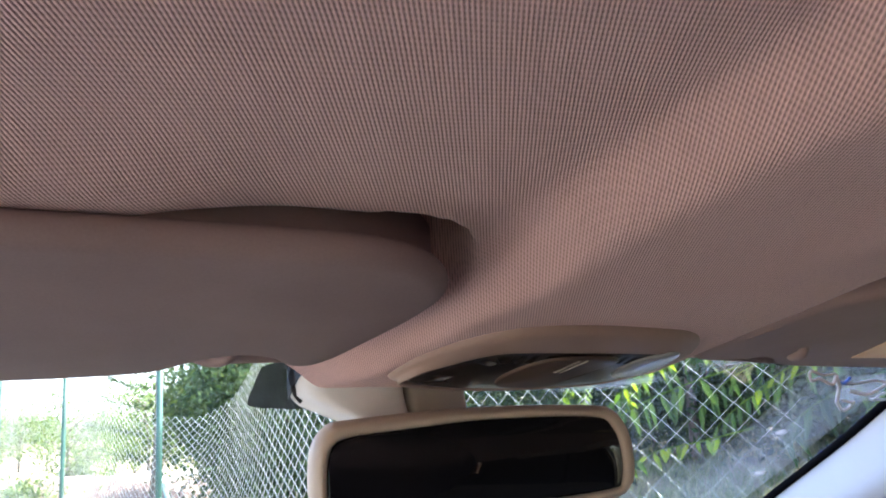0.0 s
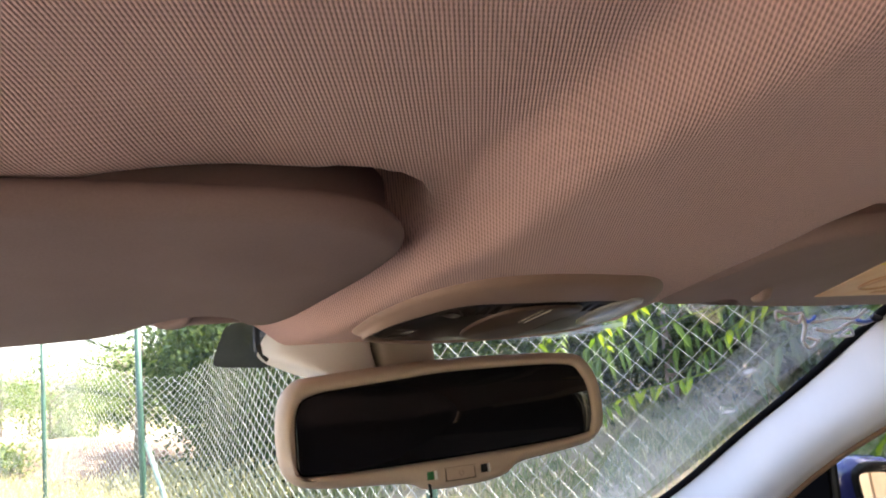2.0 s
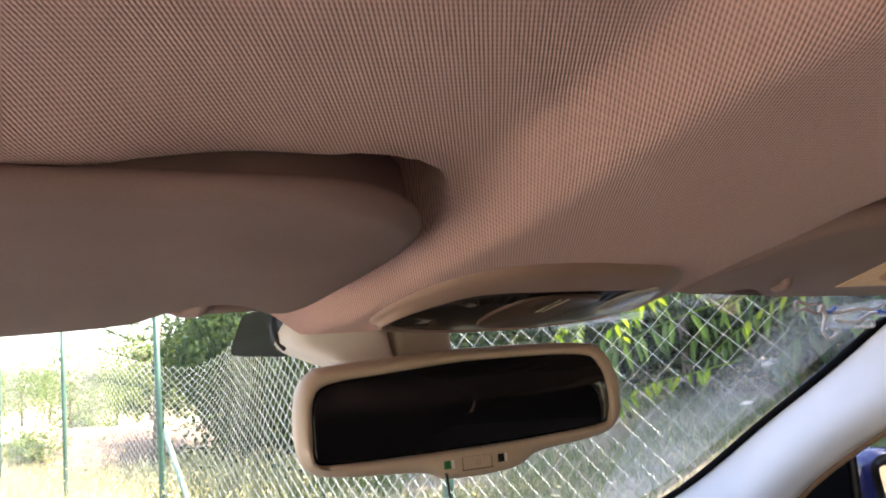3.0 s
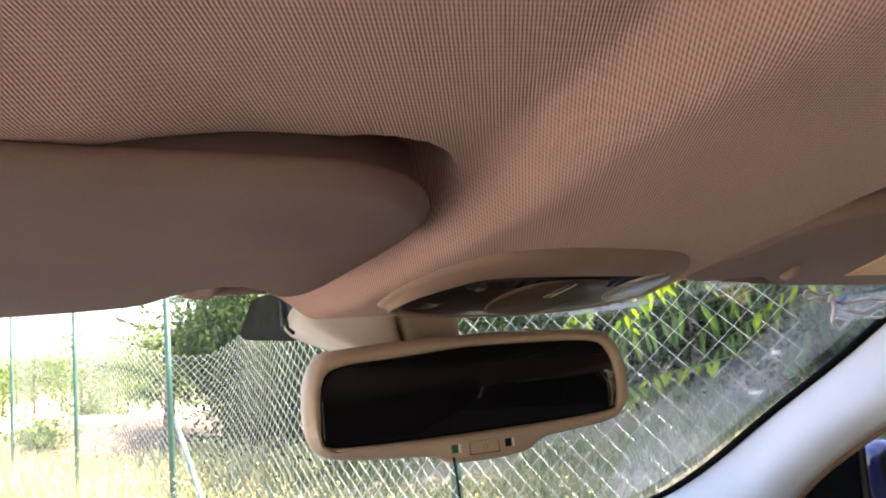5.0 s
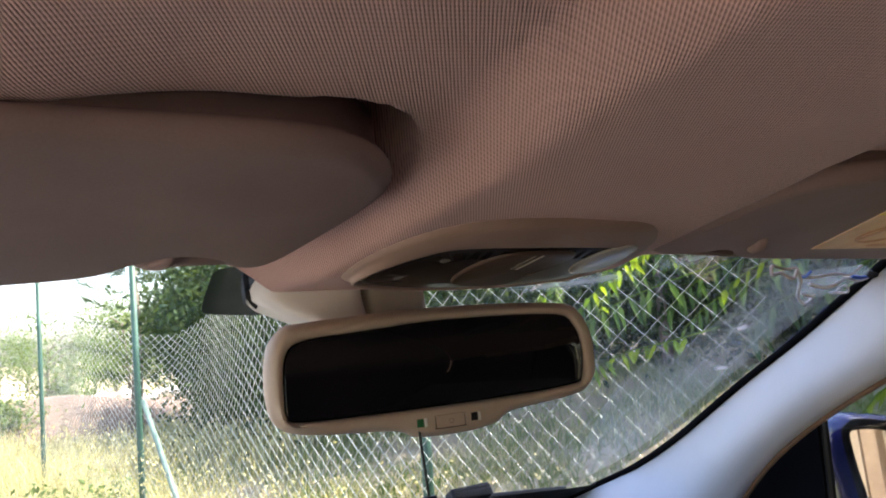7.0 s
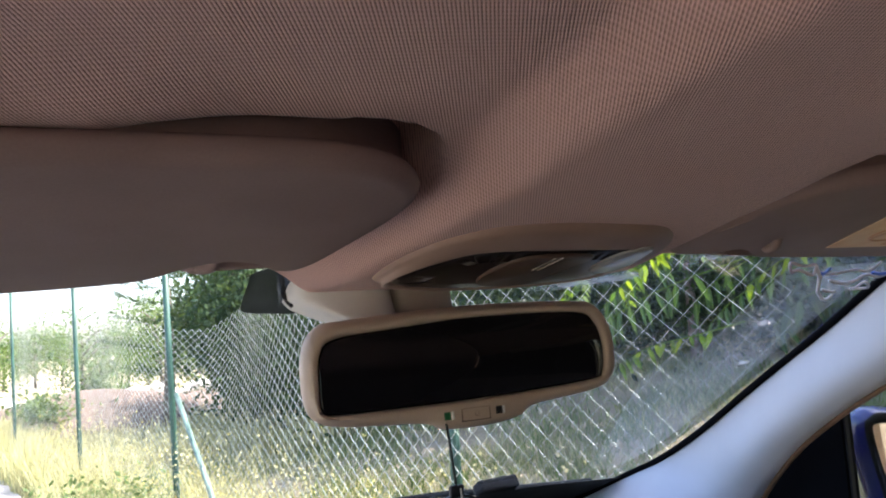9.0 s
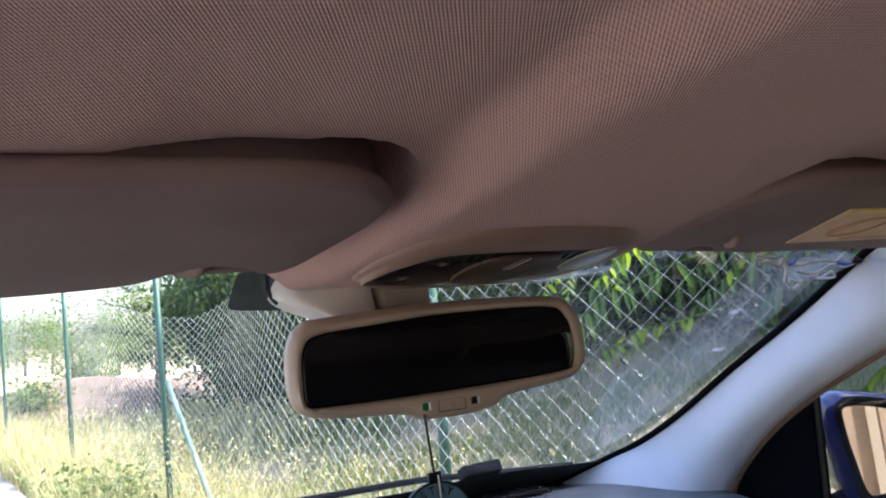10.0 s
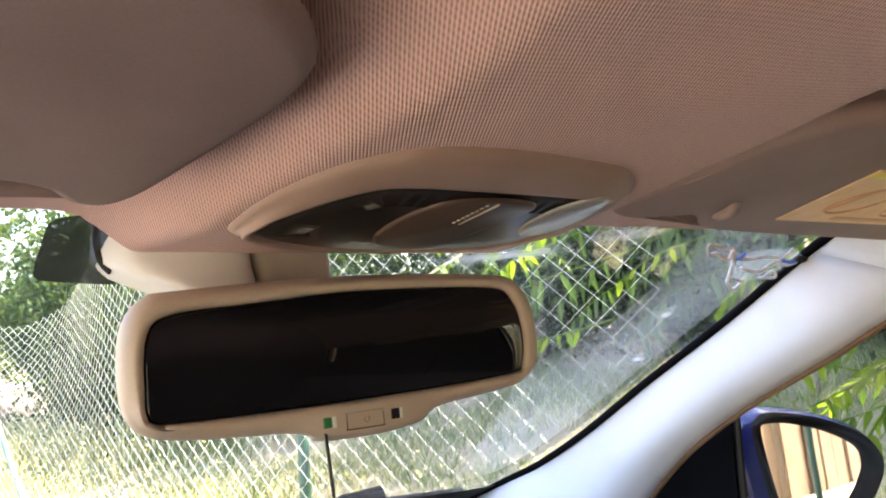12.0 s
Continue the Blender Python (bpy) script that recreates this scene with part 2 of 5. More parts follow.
TRIM = textured("grey_pillar_cloth", (0.58, 0.59, 0.63), (0.68, 0.69, 0.73), 0.8, 10, 1400, 0.15, specular=0.2, distance=0.0003)
BLACK = textured("black_plastic", (0.010, 0.010, 0.011), (0.022, 0.022, 0.024), 0.6, 25, 900, 0.1, distance=0.0004, specular=0.2)
JET = textured("jet_plastic", (0.002, 0.002, 0.003), (0.005, 0.005, 0.006), 0.85, 25, 900, 0.1, distance=0.0004, specular=0.04)
RUBBER = textured("black_rubber", (0.008, 0.008, 0.008), (0.02, 0.02, 0.02), 0.75, 30, 600, 0.1)
SEAL = textured("brown_door_seal", (0.16, 0.09, 0.05), (0.26, 0.15, 0.085), 0.7, 60, 900, 0.1)
CARPET = textured("beige_carpet", (0.30, 0.235, 0.18), (0.44, 0.35, 0.275), 0.95, 6, 300, 0.4, distance=0.003)
DASH = textured("grey_dash", (0.10, 0.108, 0.11), (0.165, 0.175, 0.178), 0.8, 18, 500, 0.25, distance=0.0006)
SMOKED = material("smoked_lens", (0.022, 0.017, 0.015), 0.3, specular=0.25)[0]
DOME = material("brown_lens", (0.085, 0.055, 0.043), 0.4, specular=0.3)[0]
CLEAR_LENS = material("clear_lens", (0.30, 0.30, 0.29), 0.2)[0]
DARK_MIRROR = material("dimmed_mirror", (0.008, 0.008, 0.011), 0.03, specular=0.32)[0]
MIRROR = material("mirror_glass", (0.86, 0.88, 0.88), 0.015, 1.0)[0]
PAINT = material("dark_blue_paint", (0.014, 0.018, 0.17), 0.22)[0]
PAINT.node_tree.nodes["Principled BSDF"].inputs["Coat Weight"].default_value = 0.6
GREEN_LED = material("green_lamp", (0.015, 0.085, 0.035), 0.3)[0]
_b = GREEN_LED.node_tree.nodes["Principled BSDF"]
_b.inputs["Emission Color"].default_value, _b.inputs["Emission Strength"].default_value = (0.05, 0.6, 0.15, 1), 0.006
GLASS = pane_material("windshield_glass", 0.05, right_haze=True)
SIDE_GLASS = pane_material("door_glass", 0.012, (0.72, 0.78, 0.75))
CORD = material("dark_cord", (0.03, 0.035, 0.03), 0.8)[0]
PAINTED_STEEL = textured("green_fence_paint", (0.014, 0.055, 0.04), (0.05, 0.13, 0.098), 0.5, 6, 90, 0.25)
BRACE = textured("weathered_pale_paint", (0.05, 0.12, 0.095), (0.24, 0.33, 0.28), 0.55, 7, 90, 0.25)
WIRE = textured("galvanised_wire", (0.34, 0.38, 0.35), (0.56, 0.60, 0.57), 0.45, 8, 200, 0.05, metal=0.9)
BARK = textured("grey_bark", (0.09, 0.075, 0.06), (0.22, 0.19, 0.155), 0.9, 9, 60, 0.8, distance=0.02)
HEDGE = leaf_material("hedge_leaf", (0.018, 0.042, 0.02), (0.065, 0.115, 0.048), 0.3)
TREE_LEAF = leaf_material("tree_leaf", (0.03, 0.08, 0.02), (0.12, 0.22, 0.05), 0.35)
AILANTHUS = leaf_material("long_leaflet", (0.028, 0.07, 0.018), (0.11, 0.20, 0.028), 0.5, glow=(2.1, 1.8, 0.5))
FAR_LEAF = leaf_material("far_leaf", (0.04, 0.085, 0.03), (0.14, 0.21, 0.08), 0.3)
WEED = leaf_material("dry_weed", (0.31, 0.31, 0.14), (0.76, 0.73, 0.43), 0.35, 0.8, (1.1, 1.0, 0.75))
GRASS = leaf_material("green_weed", (0.10, 0.16, 0.055), (0.26, 0.33, 0.14), 0.3, 0.7, (1.3, 1.25, 0.7))
FLOWER = leaf_material("yellow_flower", (0.55, 0.52, 0.18), (0.78, 0.74, 0.40), 0.3, 0.8)

# ---- the cabin: roof lining, glass, pillars, doors ----
CX = 0.058          # middle of the car
GLASS_SLOPE = 0.577


def glass_z(y):
    return 1.335 - GLASS_SLOPE * (y - 0.10)


def visor_z(y):
    return 1.3785 - 0.186 * (y + 0.186)


HALF_VISOR = [(-0.460, -0.185), (-0.36, -0.187), (-0.22, -0.186), (-0.129, -0.186), (-0.098, -0.183), (-0.078, -0.172), (-0.064, -0.156),
              (-0.058, -0.142), (-0.059, -0.121), (-0.067, -0.085), (-0.074, -0.058), (-0.084, -0.044), (-0.098, -0.045), (-0.110, -0.058),
              (-0.126, -0.063), (-0.142, -0.054), (-0.160, -0.034), (-0.192, -0.024), (-0.25, -0.016), (-0.36, -0.006), (-0.445, -0.004),
              (-0.485, -0.02), (-0.50, -0.07), (-0.495, -0.15), (-0.482, -0.178)]
VISOR_LOOP = curve_through(HALF_VISOR, 5, closed=True)
LEFT_VISOR = [(-0.460, -0.188), (-0.36, -0.190), (-0.22, -0.1915), (-0.129, -0.1925), (-0.098, -0.1895), (-0.078, -0.181), (-0.064, -0.168),
              (-0.057, -0.153), (-0.058, -0.127)] + HALF_VISOR[9:]
RIGHT_VISOR = LEFT_VISOR[:8] + [(-0.052, -0.120), (-0.048, -0.085), (-0.050, -0.066), (-0.060, -0.056), (-0.082, -0.052), (-0.102, -0.056), (-0.116, -0.060), (-0.128, -0.053),
               (-0.146, -0.043), (-0.18, -0.037), (-0.25, -0.032), (-0.36, -0.027), (-0.445, -0.025), (-0.485, -0.045), (-0.50, -0.09), (-0.495, -0.15), (-0.482, -0.178)]


def loop_distance(px, py, loop):
    """Signed distance from a flat closed loop, below nought inside it."""
    a, b = loop, np.roll(loop, -1, 0)
    best, inside = np.full(px.shape, 9.0), np.zeros(px.shape, bool)
    for (ax, ay), (bx, by) in zip(a, b):
        t = np.clip(((px - ax) * (bx - ax) + (py - ay) * (by - ay)) / ((bx - ax) ** 2 + (by - ay) ** 2 + 1e-12), 0, 1)
        best = np.minimum(best, np.hypot(px - ax - t * (bx - ax), py - ay - t * (by - ay)))
        cross = (ay > py) != (by > py)
        with np.errstate(divide="ignore", invalid="ignore"):
            inside ^= cross & (px < (bx - ax) * (py - ay) / (by - ay + 1e-15) + ax)
    return np.where(inside, -best, best)


def headliner_z(x, y):
    """Roof lining: a lower middle part that steps down from the sides, with a well round each visor."""
    side_z = np.interp(y, [-2.4, -1.2, -0.5, -0.3, -0.2, -0.1, 0.0, 0.055], [1.40, 1.435, 1.430, 1.415, 1.401, 1.388, 1.374, 1.366])
    spine_z = np.interp(y, [-2.4, -1.2, -0.5, -0.3, -0.25, -0.2, -0.15, -0.1, -0.02, 0.055], [1.40, 1.432, 1.413, 1.396, 1.3895, 1.3815, 1.3715, 1.3620, 1.3485, 1.3465])
    foot = np.interp(y, [-0.6, -0.35, -0.25, -0.17, -0.12, -0.05, 0.05], [0.004, -0.002, -0.008, -0.010, -0.022, -0.034, -0.043])
    brow = np.interp(y, [-0.6, -0.30, -0.18, -0.12, -0.05, 0.05], [-0.052, -0.048, -0.050, -0.072, -0.082, -0.090])
    right = np.interp(y, [-0.6, -0.35, -0.25, -0.2, -0.15, -0.08, 0.0, 0.05], [0.15, 0.150, 0.150, 0.150, 0.156, 0.160, 0.168, 0.180])
    step = smoothstep(0, 1, np.clip((x - brow) / (foot - brow), 0, 1) ** np.interp(y, [-0.22, -0.10], [0.85, 1.6]))
    ridge = step * (1 - smoothstep(0, 0.05, x - right))
    dome = -0.06 * np.clip(np.abs(x - CX) - 0.25, 0, 1) ** 2 * 4 * (1 - smoothstep(-0.15, -0.02, y))
    side = np.where(x < CX, x, 2 * CX - x)
    d = loop_distance(side, y, VISOR_LOOP)
    d = d - 0.016 * smoothstep(-0.12, -0.055, side) * smoothstep(-0.085, -0.135, y)
    well = 0.066 * (1 - smoothstep(-0.009, 0.003, d)) * smoothstep(-0.19, -0.125, side) * np.where(x < CX, 1.0, smoothstep(0.235, 0.262, x))
    bulge = -0.009 * smoothstep(-0.13, -0.20, side) * 0.85 * np.exp(-(((y + 0.195) / 0.03) ** 2)) * (0.75 + 0.25 * np.cos((side + 0.22) * 22))
    return side_z - (side_z - spine_z) * ridge + dome + well + bulge - 0.0022 * smoothstep(0.04, 0.10, x) * smoothstep(-0.12, -0.20, y)


def build_headliner():
    xs = np.concatenate([np.linspace(CX - 0.58, CX - 0.34, 14), np.linspace(CX - 0.33, CX + 0.33, 150), np.linspace(CX + 0.34, CX + 0.58, 14)])
    ys = np.concatenate([np.linspace(-2.3, -0.55, 16), np.linspace(-0.5, -0.30, 14), np.linspace(-0.29, 0.052, 120)])
    gx, gy = np.meshgrid(xs, ys)
    gz = headliner_z(gx.ravel(), gy.ravel()).reshape(gx.shape)
    nx, ny = len(xs), len(ys)
    verts = np.stack([gx, gy, gz], -1).reshape(-1, 3)
    faces = [(j * nx + i, j * nx + i + 1, (j + 1) * nx + i + 1, (j + 1) * nx + i) for j in range(ny - 1) for i in range(nx - 1)]
    # the front edge turns up and over
    lip = verts[-nx:] + (0, 0.006, 0.003)
    lip2 = verts[-nx:] + (0, 0.008, 0.016)
    top = verts[-nx:] + (0, -0.06, 0.05)
    n0 = len(verts)
    verts = np.concatenate([verts, lip, lip2, top])
    for k in range(3):
        a = n0 - nx if k == 0 else n0 + (k - 1) * nx
        b = n0 + k * nx
        faces += [(a + i, a + i + 1, b + i + 1, b + i) for i in range(nx - 1)]
    ob = make("ceiling", verts, faces, HEADLINER)
    ob.name = "ceiling"
    return tagged(ob, "beige ribbed knit roof lining of a car, moulded round visors", "headliner", kind="structure")


build_headliner()


def build_shell():
    """Roof skin, doors and rear wall that close the cabin round the camera."""
    roof = rounded_box("roof_panel", (1.5, 2.5, 0.02), (CX, -1.16, 1.475), PAINT, bevel=0.008)
    tagged(roof, "dark blue steel roof skin over the cabin", "car roof", kind="structure")
    floor = rounded_box("floor", (1.5, 3.1, 0.03), (CX, -0.85, 0.33), CARPET, bevel=0.004)
    tagged(floor, "beige carpeted floor of the car", "floor", kind="structure")
    rear = rounded_box("wall_rear", (1.5, 0.05, 1.14), (CX, -2.36, 0.90), VISOR_CLOTH, bevel=0.004)
    tagged(rear, "beige rear wall of the cabin", "wall", kind="structure")
    fire = rounded_box("wall_front", (1.5, 0.04, 0.70), (CX, 0.72, 0.68), BLACK, bevel=0.004)
    tagged(fire, "black bulkhead under the windshield", "wall", kind="structure")
    for side, nm in ((-1, "wall_left"), (1, "wall_right")):
        x = CX + side * 0.655
        wall = thing(nm, "beige car door side with window opening and pillars", "car side", kind="structure", at=(x, 0, 0.35))
        bits = [("door_panel", (0.05, 3.06, 0.64), (x, -0.83, 0.67), CARPET),
                ("roof_rail", (0.05, 1.20, 0.10), (x - side * 0.075, -0.575, 1.405), BEIGE),
                ("centre_pillar", (0.05, 0.16, 0.40), (x - side * 0.03, -0.88, 1.17), BLACK)]
        if side < 0:
            bits += [("rear_quarter", (0.05, 0.95, 0.50), (x - side * 0.03, -1.915, 1.21), BLACK), ("rear_rail", (0.05, 0.52, 0.12), (x - side * 0.055, -1.20, 1.39), BEIGE)]
        else:
            # unseen fillers round a slit, added for the light streak in the mirror
            bits += [("rear_quarter", (0.012, 0.87, 0.50), (x - 0.055, -1.955, 1.21), BLACK), ("rear_door_filler", (0.012, 0.55, 0.50), (x - 0.055, -1.215, 1.21), BLACK),
                     ("slit_sill", (0.012, 0.07, 0.22), (x - 0.055, -1.505, 1.07), BLACK), ("slit_header", (0.012, 0.07, 0.03), (x - 0.055, -1.505, 1.455), BLACK),
                     # unseen panel added to keep the side window out of the mirror
                     ("reflection_blocker", (0.05, 0.42, 0.40), (x - 0.031, -0.74, 1.17), BLACK)]
        for n, s, p, mt in bits:
            o = rounded_box(n, s, (p[0] - x, p[1], p[2] - 0.35), mt, wall, bevel=0.006)


build_shell()


def windshield_x(side, v):
    """Half width of the glass at v from the top (0) to the base (1)."""
    return 0.545 + 0.045 * v


def build_windshield():
    ws = thing("windshield", "slightly dusty raked windshield with a black edge band", "windshield", kind="structure", at=(CX, 0.3, 1.2))
    base = np.array((CX, 0.3, 1.2))
    n, m = 24, 14
    verts, faces = [], []
    for j in range(m + 1):
        v = j / m
        y = 0.03 + v * 0.60
        for i in range(n + 1):
            u = 2 * i / n - 1
            x = CX + u * (windshield_x(1, v) + 0.06)
            verts.append(np.array((x, y, glass_z(y) + 0.004)) - base)
    for j in range(m):
        for i in range(n):
            a = j * (n + 1) + i
            faces.append((a, a + n + 1, a + n + 2, a + 1))
    pane = make("pane", verts, faces, GLASS, ws)
    pane.visible_shadow = False
    return ws


WINDSHIELD = build_windshield()


def smear_glare_material():
    """Dried wiping marks, also used to paint reflected light: a dusty film that thins out to nothing at its rim."""
    m = bpy.data.materials.new("smear_glare")
    m.use_nodes = True
    nt = m.node_tree
    nt.nodes.clear()
    out, mix = nt.nodes.new("ShaderNodeOutputMaterial"), nt.nodes.new("ShaderNodeMixShader")
    clear, film, film_d = (nt.nodes.new("ShaderNodeBsdf" + k) for k in ("Transparent", "Translucent", "Diffuse"))
    half = nt.nodes.new("ShaderNodeMixShader")
    for n in (film, film_d):
        n.inputs["Color"].default_value = (0.80, 0.79, 0.74, 1)
    tc, mp, grad, noise = (nt.nodes.new("ShaderNode" + k) for k in ("TexCoord", "Mapping", "TexGradient", "TexNoise"))
    mp.inputs["Location"].default_value, mp.inputs["Scale"].default_value = (-1, -1, 0), (2, 2, 0)
    grad.gradient_type = "SPHERICAL"
    noise.inputs["Scale"].default_value, noise.inputs["Detail"].default_value = 90, 4
    mul, amt = nt.nodes.new("ShaderNodeMath"), nt.nodes.new("ShaderNodeMath")
    mul.operation = amt.operation = "MULTIPLY"
    amt.inputs[1].default_value = 1.1
    nt.links.new(tc.outputs["UV"], mp.inputs["Vector"])
    nt.links.new(mp.outputs["Vector"], grad.inputs["Vector"])
    nt.links.new(tc.outputs["Object"], noise.inputs["Vector"])
    nt.links.new(grad.outputs["Fac"], mul.inputs[0])
    nt.links.new(noise.outputs["Fac"], mul.inputs[1])
    nt.links.new(mul.outputs[0], amt.inputs[0])
    nt.links.new(amt.outputs[0], mix.inputs["Fac"])
    nt.links.new(film.outputs[0], half.inputs[1])
    nt.links.new(film_d.outputs[0], half.inputs[2])
    nt.links.new(clear.outputs[0], mix.inputs[1])
    nt.links.new(half.outputs[0], mix.inputs[2])
    nt.links.new(mix.outputs[0], out.inputs["Surface"])
    return m


SMEAR_GLARE = smear_glare_material()
# wiping marks, with reflected light painted in too, on the inner face: middle, half length, half width, turn
for x, y, a, b, turn in ((0.335, 0.050, 0.060, 0.013, -14), (0.500, 0.166, 0.022, 0.011, 8), (0.545, 0.246, 0.022, 0.009, 10), (0.215, 0.080, 0.075, 0.010, -6)):
    c, sn = math.cos(radians(turn)), math.sin(radians(turn))
    vs = []
    for u, v in ((-1, -1), (1, -1), (1, 1), (-1, 1)):
        px, py = x + u * a * c - v * b * sn, y + u * a * sn + v * b * c
        vs.append((px - CX, py - 0.3, glass_z(py) + 0.0015 - 1.2))
    mark = make("smear_glare", vs, [(0, 1, 2, 3)], SMEAR_GLARE, WINDSHIELD, "faint whitish mark on the glass, wiping and painted reflection", smooth=False)
    uv = mark.data.uv_layers.new(name="across")
    for k, st in enumerate(((0, 0), (1, 0), (1, 1), (0, 1))):
        uv.data[k].uv = st
    mark.visible_shadow = False


def frit_patch():
    """The dotted black patch on the glass round the mirror foot."""
    loop = curve_through([(-0.080, 0.052), (-0.083, 0.066), (-0.083, 0.090), (-0.076, 0.096), (-0.058, 0.098), (-0.042, 0.099), (-0.036, 0.090), (-0.034, 0.06), (-0.05, 0.048)], 4, closed=True)
    low = [(x - CX, y - 0.3, glass_z(y) - 0.0005 - 1.2) for x, y in loop]
    rings("sensor_patch", [low], DOTS, WINDSHIELD, "black dotted screen print round the mirror foot")


FRIT = textured("black_screen_print", (0.01, 0.012, 0.012), (0.035, 0.04, 0.04), 0.6, 30, 700, 0.05)
DOTS = textured("dotted_screen_print", (0.01, 0.012, 0.012), (0.035, 0.04, 0.04), 0.6, 30, 700, 0.05)
DOTS.node_tree.nodes["Principled BSDF"].inputs["Alpha"].default_value = 0.93
frit_patch()

# black print along the lower edge of the glass, and the cowl beyond it
def base_y(x):
    """The lower edge of the see-through glass."""
    return np.interp(x, [-0.3, 0.14, 0.25, 0.336, 0.42, 0.51, 0.60], [0.495, 0.512, 0.518, 0.509, 0.514, 0.529, 0.538])


xs_b = np.linspace(CX - 0.62, CX + 0.62, 40)
low_band, faces_b = [], []
for xb in xs_b:
    yb = base_y(xb)
    low_band += [(xb - CX, yb - 0.3, glass_z(yb) - 0.004 - 1.2), (xb - CX, yb + 0.14 - 0.3, glass_z(yb + 0.14) - 0.004 - 1.2)]
for i in range(len(xs_b) - 1):
    faces_b.append((2 * i, 2 * i + 2, 2 * i + 3, 2 * i + 1))
make("lower_band", low_band, faces_b, FRIT, WINDSHIELD, "black band along the foot of the glass")


def build_pillar(side):
    """Front pillar trim: a bowed skin between the glass edge and the door opening, with a foot on the dashboard."""
    glass_edge = curve_through([(0.596, -0.03, 1.400), (0.598, 0.045, 1.366), (0.604, 0.110, 1.329), (0.616, 0.190, 1.283), (0.619, 0.300, 1.219),
                                (0.626, 0.411, 1.153), (0.616, 0.490, 1.108), (0.580, 0.542, 1.079), (0.525, 0.592, 1.046)], 5)
    door_edge = curve_through([(0.640, -0.14, 1.365), (0.622, -0.06, 1.322), (0.612, 0.010, 1.284), (0.622, 0.075, 1.249), (0.634, 0.180, 1.195),
                               (0.648, 0.270, 1.139), (0.664, 0.345, 1.075), (0.672, 0.375, 1.035), (0.672, 0.385, 1.00)], 5)
    if side < 0:
        glass_edge, door_edge = glass_edge * (-1, 1, 1) + (2 * CX, 0, 0), door_edge * (-1, 1, 1) + (2 * CX, 0, 0)
    ob = thing("trim_right" if side > 0 else "trim_left", "pale grey front pillar trim beside the windshield", "pillar trim", kind="structure", at=(CX + side * 0.56, 0.3, 1.2))
    o = np.array(ob.location)
    cut = 7

    def skin(name, a, b, lab, lift=0.0):
        n = 12
        verts, faces = [], []
        for g, d in zip(a, b):
            across = d - g
            width = np.linalg.norm(across)
            for k in range(n + 1):
                t = k / n
                bow = math.sin(math.pi * t ** 1.7)
                p = g + across * t + np.array((-side * 0.74, -0.64, 0.10)) * (0.21 * width * bow + lift * (0.2 + bow))
                verts.append(p - o)
        for j in range(len(a) - 1):
            for k in range(n):
                q = j * (n + 1) + k
                faces.append((q, q + 1, q + n + 2, q + n + 1))
        sk = make(name, verts, faces, TRIM, ob, lab)
        so = sk.modifiers.new("thickness", "SOLIDIFY")
        so.thickness, so.offset = 0.003, 1 if side < 0 else -1
        return sk

    skin("upper_trim", glass_edge[: cut + 1], door_edge[: cut + 1], "", 0.001)
    skin("lower_trim", glass_edge[cut:], door_edge[cut:], "")
    g, d = glass_edge[cut], door_edge[cut]
    across, inward = d - g, np.array((-side * 0.74, -0.64, 0.10))
    joint = [g + across * t + inward * (0.21 * np.linalg.norm(across) * math.sin(math.pi * t ** 1.7) + 0.0012) - o for t in np.linspace(0.02, 0.98, 14)]
    tube("joint_line", joint, 0.0011, SEAL, ob, "dark joint between the two trim pieces", sides=5)
    tube("glass_seal", [p - o + (-side * 0.003, -0.001, -0.002) for p in glass_edge[4:]], 0.0048, JET, ob, "thin black rubber edge along the glass")
    tube("door_seal", [p - o + (side * 0.004, 0.0, -0.003) for p in door_edge], 0.0045, SEAL, ob, "thin brown rubber seal along the door opening")
    return ob


build_pillar(1)
build_pillar(-1)


# ---- right front door: mirror triangle, glass and outside mirror ----
def build_door(side):
    x = CX + side * 0.625
    d = thing("door_1" if side > 0 else "door_2", "black inner mirror triangle and window of a front car door", "car door", kind="structure", at=(x, 0.2, 1.0))
    ob = np.array(d.location)
    s = side

    def slab(name, loop, thick, mat, par, off, lab=""):
        a = [(0 + s * off, y - ob[1], z - ob[2]) for y, z in loop]
        b = [(s * (off + thick), y - ob[1], z - ob[2]) for y, z in loop]
        return rings(name, [a, b], mat, par, lab, smooth=False)

    slab("mirror_triangle", [(0.246, 0.99), (0.246, 1.19), (0.30, 1.15), (0.37, 1.08), (0.43, 0.99)], 0.018, JET, d, 0.012, "black plastic triangle ahead of the window")
    slab("guide_bar", [(0.236, 0.99), (0.236, 1.205), (0.250, 1.195), (0.250, 0.99)], 0.020, JET, d, 0.006)
    slab("guide_strip", [(0.2325, 0.99), (0.2325, 1.205), (0.2355, 1.205), (0.2355, 0.99)], 0.006, BLACK, d, 0.010, "thin dark edge of the window guide")
    edge = [(-0.80, 1.0), (-0.80, 1.37), (-0.12, 1.37), (0.03, 1.30), (0.236, 1.205), (0.236, 1.0)]
    pv = [(s * 0.022, y - ob[1], z - ob[2]) for y, z in edge]
    pane = make("window_pane", pv, [tuple(range(6)) if s > 0 else tuple(range(5, -1, -1))], SIDE_GLASS, d, smooth=False)
    pane.visible_shadow = False
    slab("window_ledge", [(-0.80, 0.97), (-0.80, 1.0), (0.44, 1.0), (0.44, 0.97)], 0.05, BLACK, d, -0.02)
    return d


build_door(1)
build_door(-1)


